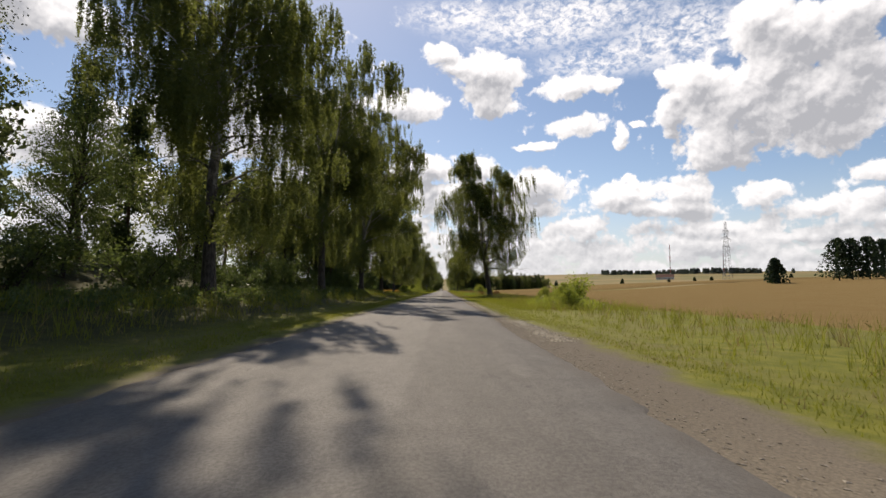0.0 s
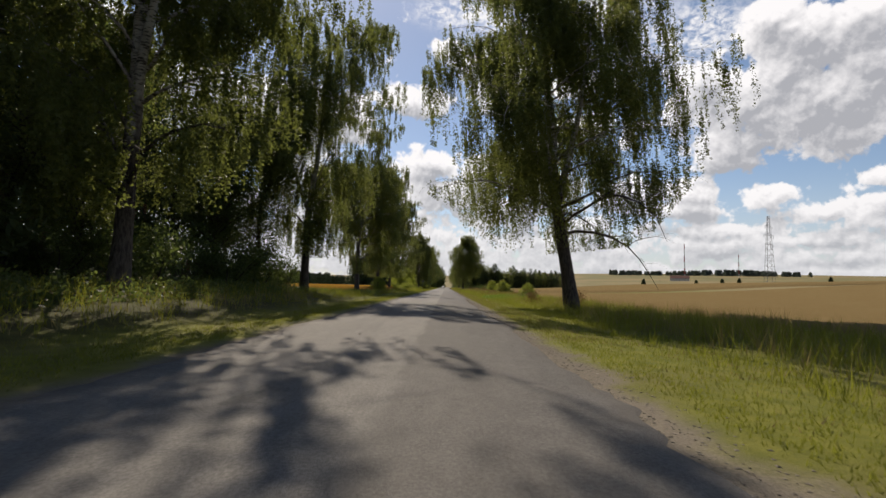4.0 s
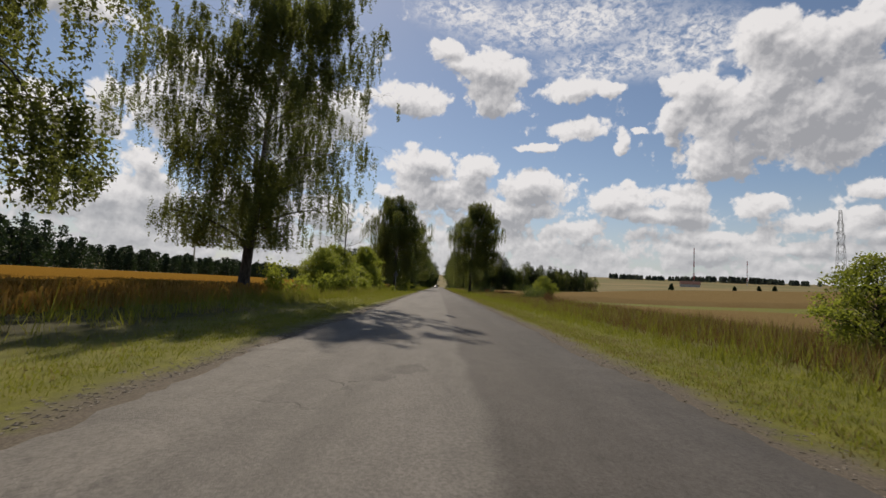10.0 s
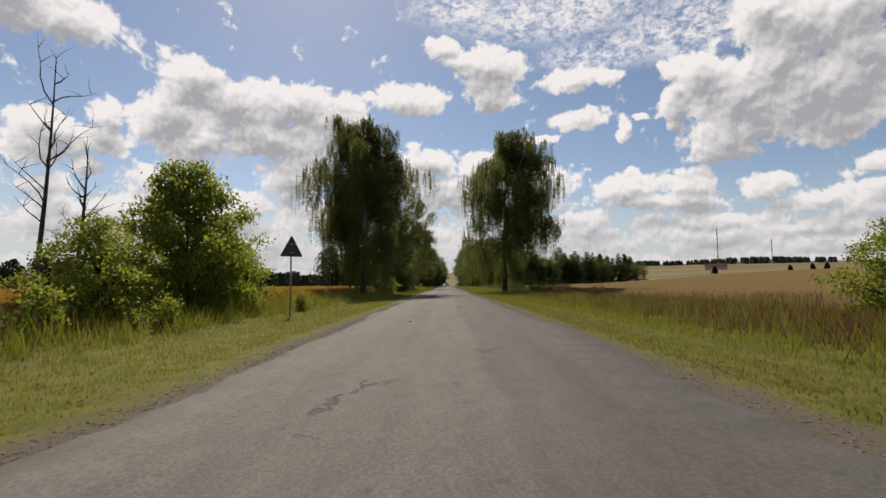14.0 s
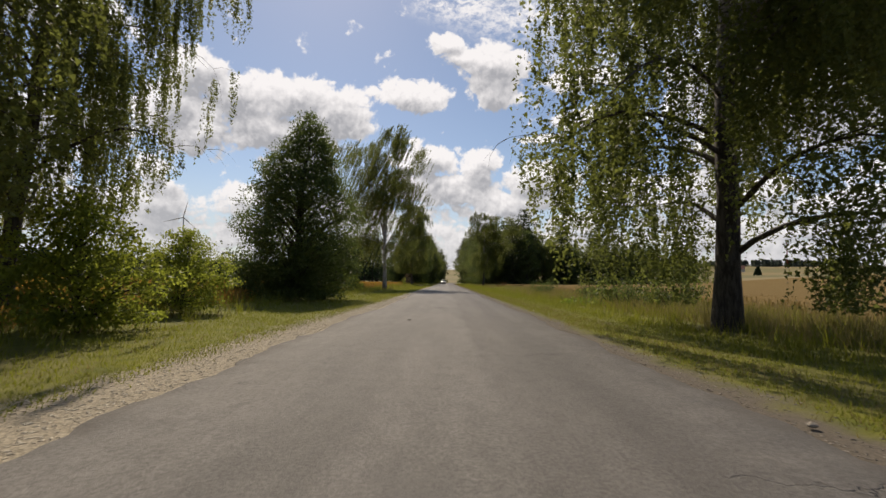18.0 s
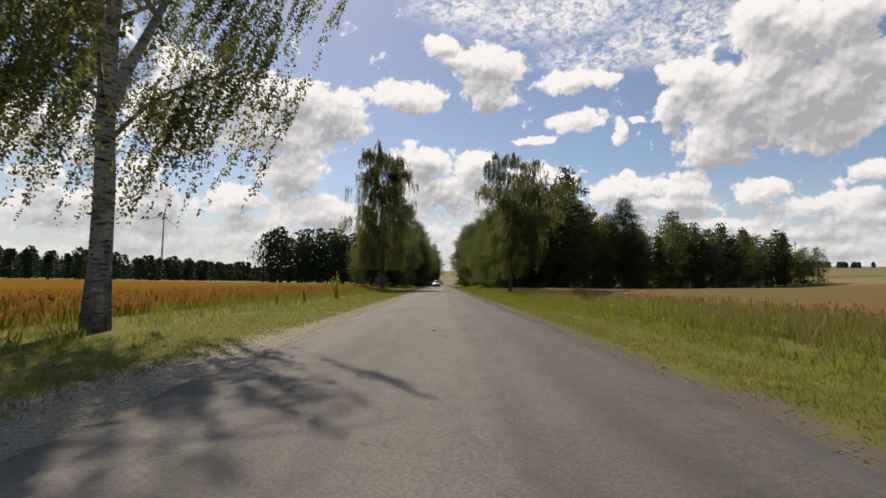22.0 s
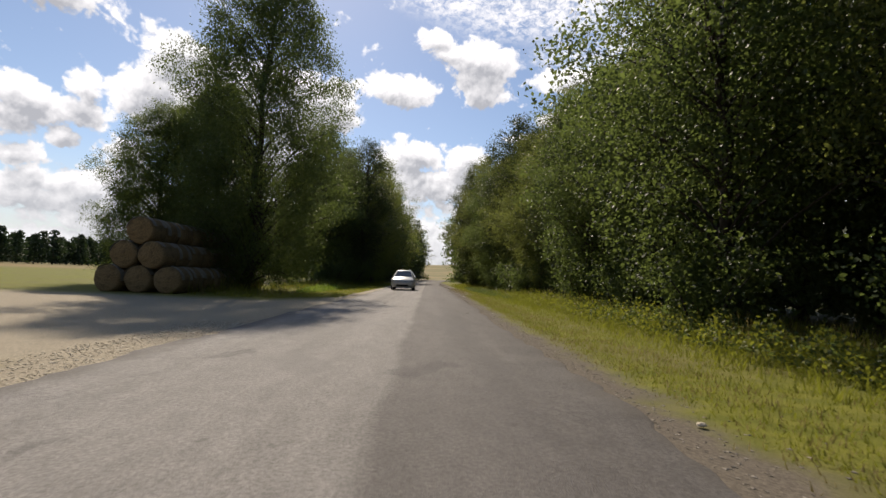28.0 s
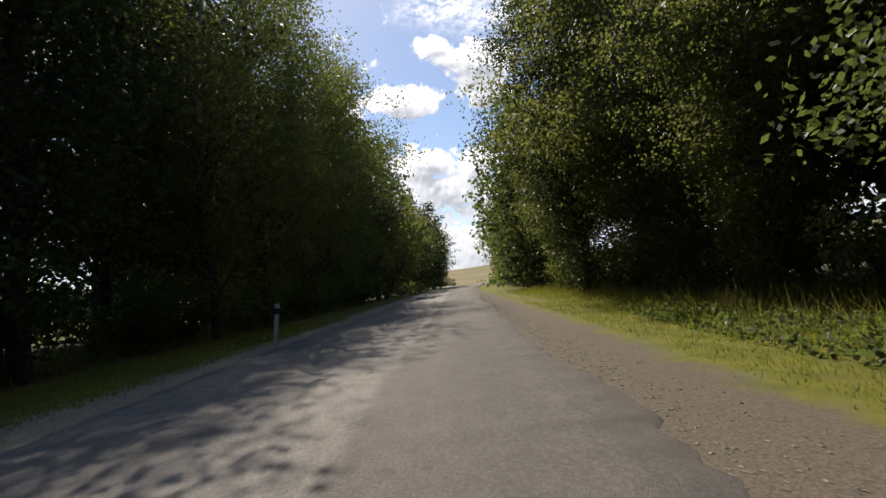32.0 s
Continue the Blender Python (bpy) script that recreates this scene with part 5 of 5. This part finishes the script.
# ---- oncoming car ----
def car(x, y, turn):
    root = new("car")
    paint = plain("silver_paint", (0.42, 0.42, 0.405), 0.36, 0.30, 0.05, 3, 0.02, 0.5)
    glass, n = material("car_glass")
    finish(n, (0.02, 0.025, 0.03), 0.05, spec=0.8)
    lamp, n = material("lamp_glass")
    finish(n, (0.35, 0.36, 0.37), 0.1, spec=0.8)
    # stations along the car: y, half width, bottom, shoulder, roof, roof half width
    st = [(-2.0, 0.60, 0.32, 0.62, 0.66, 0.52), (-1.92, 0.78, 0.22, 0.70, 0.76, 0.66), (-1.5, 0.85, 0.20, 0.78, 0.88, 0.72), (-0.95, 0.86, 0.20, 0.86, 0.99, 0.70), (-0.25, 0.86, 0.20, 0.92, 1.44, 0.56), (0.5, 0.86, 0.20, 0.94, 1.50, 0.56), (1.3, 0.85, 0.22, 0.95, 1.45, 0.53), (1.75, 0.82, 0.26, 0.92, 1.15, 0.56), (1.95, 0.70, 0.34, 0.80, 0.90, 0.56)]
    bm = bmesh.new()
    rings = []
    for y_, hw, zb, zs, zr, rw in st:
        pts = [(-hw * 0.9, zb), (-hw, zb + 0.18), (-hw, zs - 0.1), (-hw * 0.97, zs), (-rw, zr - 0.04), (-rw * 0.8, zr), (0, zr + 0.02), (rw * 0.8, zr), (rw, zr - 0.04), (hw * 0.97, zs), (hw, zs - 0.1), (hw, zb + 0.18), (hw * 0.9, zb)]
        rings.append([bm.verts.new((a, y_, b_)) for a, b_ in pts])
    for p_, q_ in zip(rings, rings[1:]):
        for k in range(len(p_)):
            k2 = (k + 1) % len(p_)
            bm.faces.new((p_[k], p_[k2], q_[k2], q_[k]))
    bm.faces.new(rings[0]), bm.faces.new(rings[-1][::-1])
    bmesh.ops.recalc_face_normals(bm, faces=bm.faces)
    part("body", bm, paint, root, "silver painted body", True)
    bm = bmesh.new()
    v = [bm.verts.new(p_) for p_ in ((-0.66, -0.93, 1.015), (0.66, -0.93, 1.015), (0.50, -0.28, 1.43), (-0.50, -0.28, 1.43))]
    bm.faces.new(v)
    ext = bmesh.ops.extrude_face_region(bm, geom=bm.faces[:])
    bmesh.ops.translate(bm, verts=[q_ for q_ in ext["geom"] if isinstance(q_, bmesh.types.BMVert)], vec=(0, -0.012, 0.012))
    part("windscreen", bm, glass, root, "dark reflecting windscreen")
    for s_ in (-1, 1):
        bm = bmesh.new()
        v = [bm.verts.new(p_) for p_ in ((s_ * 0.845, -0.70, 0.98), (s_ * 0.60, -0.22, 1.38), (s_ * 0.60, 0.9, 1.42), (s_ * 0.84, 1.2, 1.0))]
        bm.faces.new(v)
        part("side_window", bm, glass, root, "dark side window")
        bm = bmesh.new()
        box(bm, *sorted((s_ * 0.50, s_ * 0.80)), -1.98, -1.78, 0.60, 0.76, 0.04)
        part("headlight", bm, lamp, root, "clear headlight")
        bm = bmesh.new()
        box(bm, *sorted((s_ * 0.44, s_ * 0.62)), -2.02, -1.97, 0.40, 0.45, 0.01)
        part("fog_lamp", bm, M_WHITE, root, "pale fog lamp")
        bm = bmesh.new()
        box(bm, *sorted((s_ * 0.87, s_ * 1.03)), -0.72, -0.60, 0.95, 1.08, 0.03)
        part("mirror", bm, M_BLACK, root, "black mirror")
        for y_ in (-1.25, 1.22):
            bm = bmesh.new()
            rod(bm, (s_ * 0.66, y_, 0.30), (s_ * 0.86, y_, 0.30), 0.30, None, 20)
            wheel = part("wheel", bm, M_BLACK, root, "black tyre", True)
            bm = bmesh.new()
            rod(bm, (s_ * 0.855, y_, 0.30), (s_ * 0.872, y_, 0.30), 0.19, 0.17, 16)
            part("rim", bm, M_STEEL, wheel, "grey rim")
    bm = bmesh.new()
    box(bm, -0.45, 0.45, -2.03, -1.95, 0.30, 0.42, 0.02)
    part("lower_grille", bm, M_BLACK, root, "black lower grille")
    bm = bmesh.new()
    box(bm, -0.38, 0.38, -2.0, -1.92, 0.60, 0.65, 0.01)
    part("upper_grille", bm, M_BLACK, root, "narrow black grille")
    bm = bmesh.new()
    box(bm, -0.26, 0.26, -2.05, -2.02, 0.47, 0.57, 0.005)
    part("number_plate", bm, M_WHITE, root, "blank pale plate")
    root.matrix_basis = pose(x, y, 0.03, 0, 0, turn)
    return tagged(root, "silver hatchback car on the oncoming lane", "car")


car(-1.05, 386.7, 0)


# ---- litter on the asphalt ----
for k in range(34):
    x_, y_ = rng.uniform(-1.8, 2.4), rng.uniform(2, 405)
    bm = bmesh.new()
    z0 = 0.035 * (1 - (x_ / 2.62) ** 2)
    a = rng.uniform(0, 6.28)
    ln = rng.uniform(0.05, 0.16)
    rod(bm, (x_, y_, z0 + 0.008), (x_ + ln * math.cos(a), y_ + ln * math.sin(a), z0 + 0.012), 0.010, 0.006, 5)
    tagged(part("twig", bm, M_DEAD), "small fallen birch twig on the asphalt", "twig", "fallen twigs")


def lump(name, label, category, x, y, r0, flat, mat, seed):
    r = np.random.default_rng(seed)
    bm = bmesh.new()
    bmesh.ops.create_icosphere(bm, subdivisions=2, radius=r0)
    for v in bm.verts:
        v.co = Vector((v.co.x * r.uniform(0.8, 1.3), v.co.y * r.uniform(0.8, 1.2), v.co.z * flat * r.uniform(0.7, 1.2)))
    ob = part(name, bm, mat)
    ob.location = (x, y, max(float(ground_z(x, y)), 0.035 * (1 - (x / 2.62) ** 2) - 0.002) + r0 * flat * 0.5)
    return tagged(ob, label, category)


lump("pebble", "pale pebble lying on the asphalt", "stone", -0.35, 264.9, 0.03, 0.6, M_STONE_PALE, 401)
lump("crumpled_paper", "crumpled scrap of white paper in the grass", "litter", 4.5, 91.4, 0.05, 0.7, M_WHITE, 402)
for k in range(26):
    y_ = 200 + 7.4 * k + rng.uniform(-3, 3)
    lump("loose_stone", "fist-sized loose stone on the crumbled shoulder", "stone", 2.75 + abs(rng.normal()) * 0.3, y_, rng.uniform(0.02, 0.042), 0.55, M_STONE_PALE if k % 3 == 0 else M_STONE_DARK, 410 + k)

# ---- far off: turbine, pylon, masts, village ----
def lattice(root, H, w0, w1, levels, mat, rad, name="tower"):
    bm = bmesh.new()
    lv = []
    for k in range(levels + 1):
        t = k / levels
        h_ = w0 * (1 - t) + w1 * t
        lv.append([Vector((sx * h_ / 2, sy * h_ / 2, H * t)) for sx, sy in ((-1, -1), (1, -1), (1, 1), (-1, 1))])
    for p_, q_ in zip(lv, lv[1:]):
        for k in range(4):
            rod(bm, p_[k], q_[k], rad, None, 4)
            rod(bm, p_[k], q_[(k + 1) % 4], rad * 0.6, None, 4)
            rod(bm, q_[k], q_[(k + 1) % 4], rad * 0.6, None, 4)
    return part(name, bm, mat, root)


pylon = new("power_pylon")
lattice(pylon, 52, 6.0, 1.2, 12, M_LATTICE, 0.10)
for z_, w_ in ((30, 7.0), (37, 8.5), (44, 6.0)):
    bm = bmesh.new()
    for s_ in (-1, 1):
        rod(bm, (0, 0, z_ + 1.6), (s_ * w_, 0, z_), 0.14, None, 4)
        rod(bm, (0, 0, z_), (s_ * w_, 0, z_), 0.14, None, 4)
        rod(bm, (s_ * w_, 0, z_), (s_ * w_, 0, z_ - 2.0), 0.12, None, 4)
    part("cross_arm", bm, M_LATTICE, pylon)
pylon.matrix_basis = set_down(250, 418, 35)
tagged(pylon, "grey lattice power pylon in the fields", "pylon")

turbine = new("wind_turbine")
bm = bmesh.new()
rod(bm, (0, 0, -2), (0, 0, 118), 2.3, 1.3, 16)
part("tower", bm, M_WHITE, turbine, "tapered white tower", True)
bm = bmesh.new()
box(bm, -1.8, 1.8, -4, 6, 116.5, 120.5, 0.8)
part("nacelle", bm, M_WHITE, turbine)
bm = bmesh.new()
rod(bm, (0, -4, 118.5), (0, -6.2, 118.5), 1.6, 0.5, 12)
part("hub", bm, M_WHITE, turbine, "", True)
for k in range(3):
    a = radians(78 + 120 * k)
    bm = bmesh.new()
    tip = Vector((math.cos(a) * 42, -5, 118.5 + math.sin(a) * 42))
    rod(bm, (0, -5, 118.5), Vector((0, -5, 118.5)).lerp(tip, 0.25), 0.9, 1.3, 8)
    rod(bm, Vector((0, -5, 118.5)).lerp(tip, 0.25), tip, 1.3, 0.2, 8)
    part("blade", bm, M_WHITE, turbine, "slender white blade", True)
turbine.matrix_basis = set_down(-620, 1330, 20)
tagged(turbine, "white wind turbine standing beyond the far wood", "wind turbine")

for x_, y_, H in ((520, 1090, 78), (760, 1290, 60)):
    mast = new("radio_mast")
    for k in range(6):
        sub = lattice(mast, H / 6, 1.9 - 0.2 * k, 1.7 - 0.2 * k, 3, M_RED if k % 2 else M_WHITE, 0.22, "mast_section")
        sub.location.z = H / 6 * k
    bm = bmesh.new()
    rod(bm, (0, 0, H), (0, 0, H + 6), 0.15, 0.05, 5)
    part("aerial", bm, M_LATTICE, mast)
    mast.matrix_basis = set_down(x_, y_, 15)
    tagged(mast, "tall red and white lattice radio mast", "radio mast", "radio masts")


def house(x, y, turn, w_, l_, h_):
    root = new("house")
    bm = bmesh.new()
    box(bm, -w_ / 2, w_ / 2, -l_ / 2, l_ / 2, -1.5, h_)
    part("wall", bm, M_WALL, root, "pale rendered walls")
    bm = bmesh.new()
    prof = [(-w_ / 2 - 0.4, h_ - 0.1), (0, h_ + w_ * 0.42), (w_ / 2 + 0.4, h_ - 0.1), (w_ / 2 + 0.4, h_ + 0.12), (0, h_ + w_ * 0.42 + 0.25), (-w_ / 2 - 0.4, h_ + 0.12)]
    ends = [[bm.verts.new((a, s_ * (l_ / 2 + 0.4), b_)) for a, b_ in prof] for s_ in (-1, 1)]
    for k in range(6):
        bm.faces.new((ends[0][k], ends[0][(k + 1) % 6], ends[1][(k + 1) % 6], ends[1][k]))
    bm.faces.new(ends[0][::-1]), bm.faces.new(ends[1])
    part("roof", bm, M_ROOF, root, "red tiled roof")
    for k in range(3):
        bm = bmesh.new()
        yy = (k - 1) * l_ / 3.4
        box(bm, -w_ / 2 - 0.05, -w_ / 2 + 0.05, yy - 0.6, yy + 0.6, 1.0, 2.4)
        part("window", bm, M_BLACK, root, "dark window")
    root.matrix_basis = set_down(x, y, turn)
    return tagged(root, "small farmhouse with a red roof on the skyline", "house", "far farmhouses")


for x_, y_, t_ in ((1030, 905, 20), (1090, 930, 70), (1160, 900, 10), (1240, 880, 50), (980, 940, 35)):
    house(x_, y_, t_, 9, 13, 4)
barn = house(470, 1010, 60, 14, 34, 5)
tagged(barn, "long low pale farm building below the mast", "barn", "far farmhouses")

for proto in [BROAD] + BIRCHES + AIRY + ALDERS + INNER + PINES + HEDGE + [BROOM, GREEN, SMALL, THORN, DOCK, SPRIG]:
    retire(proto)
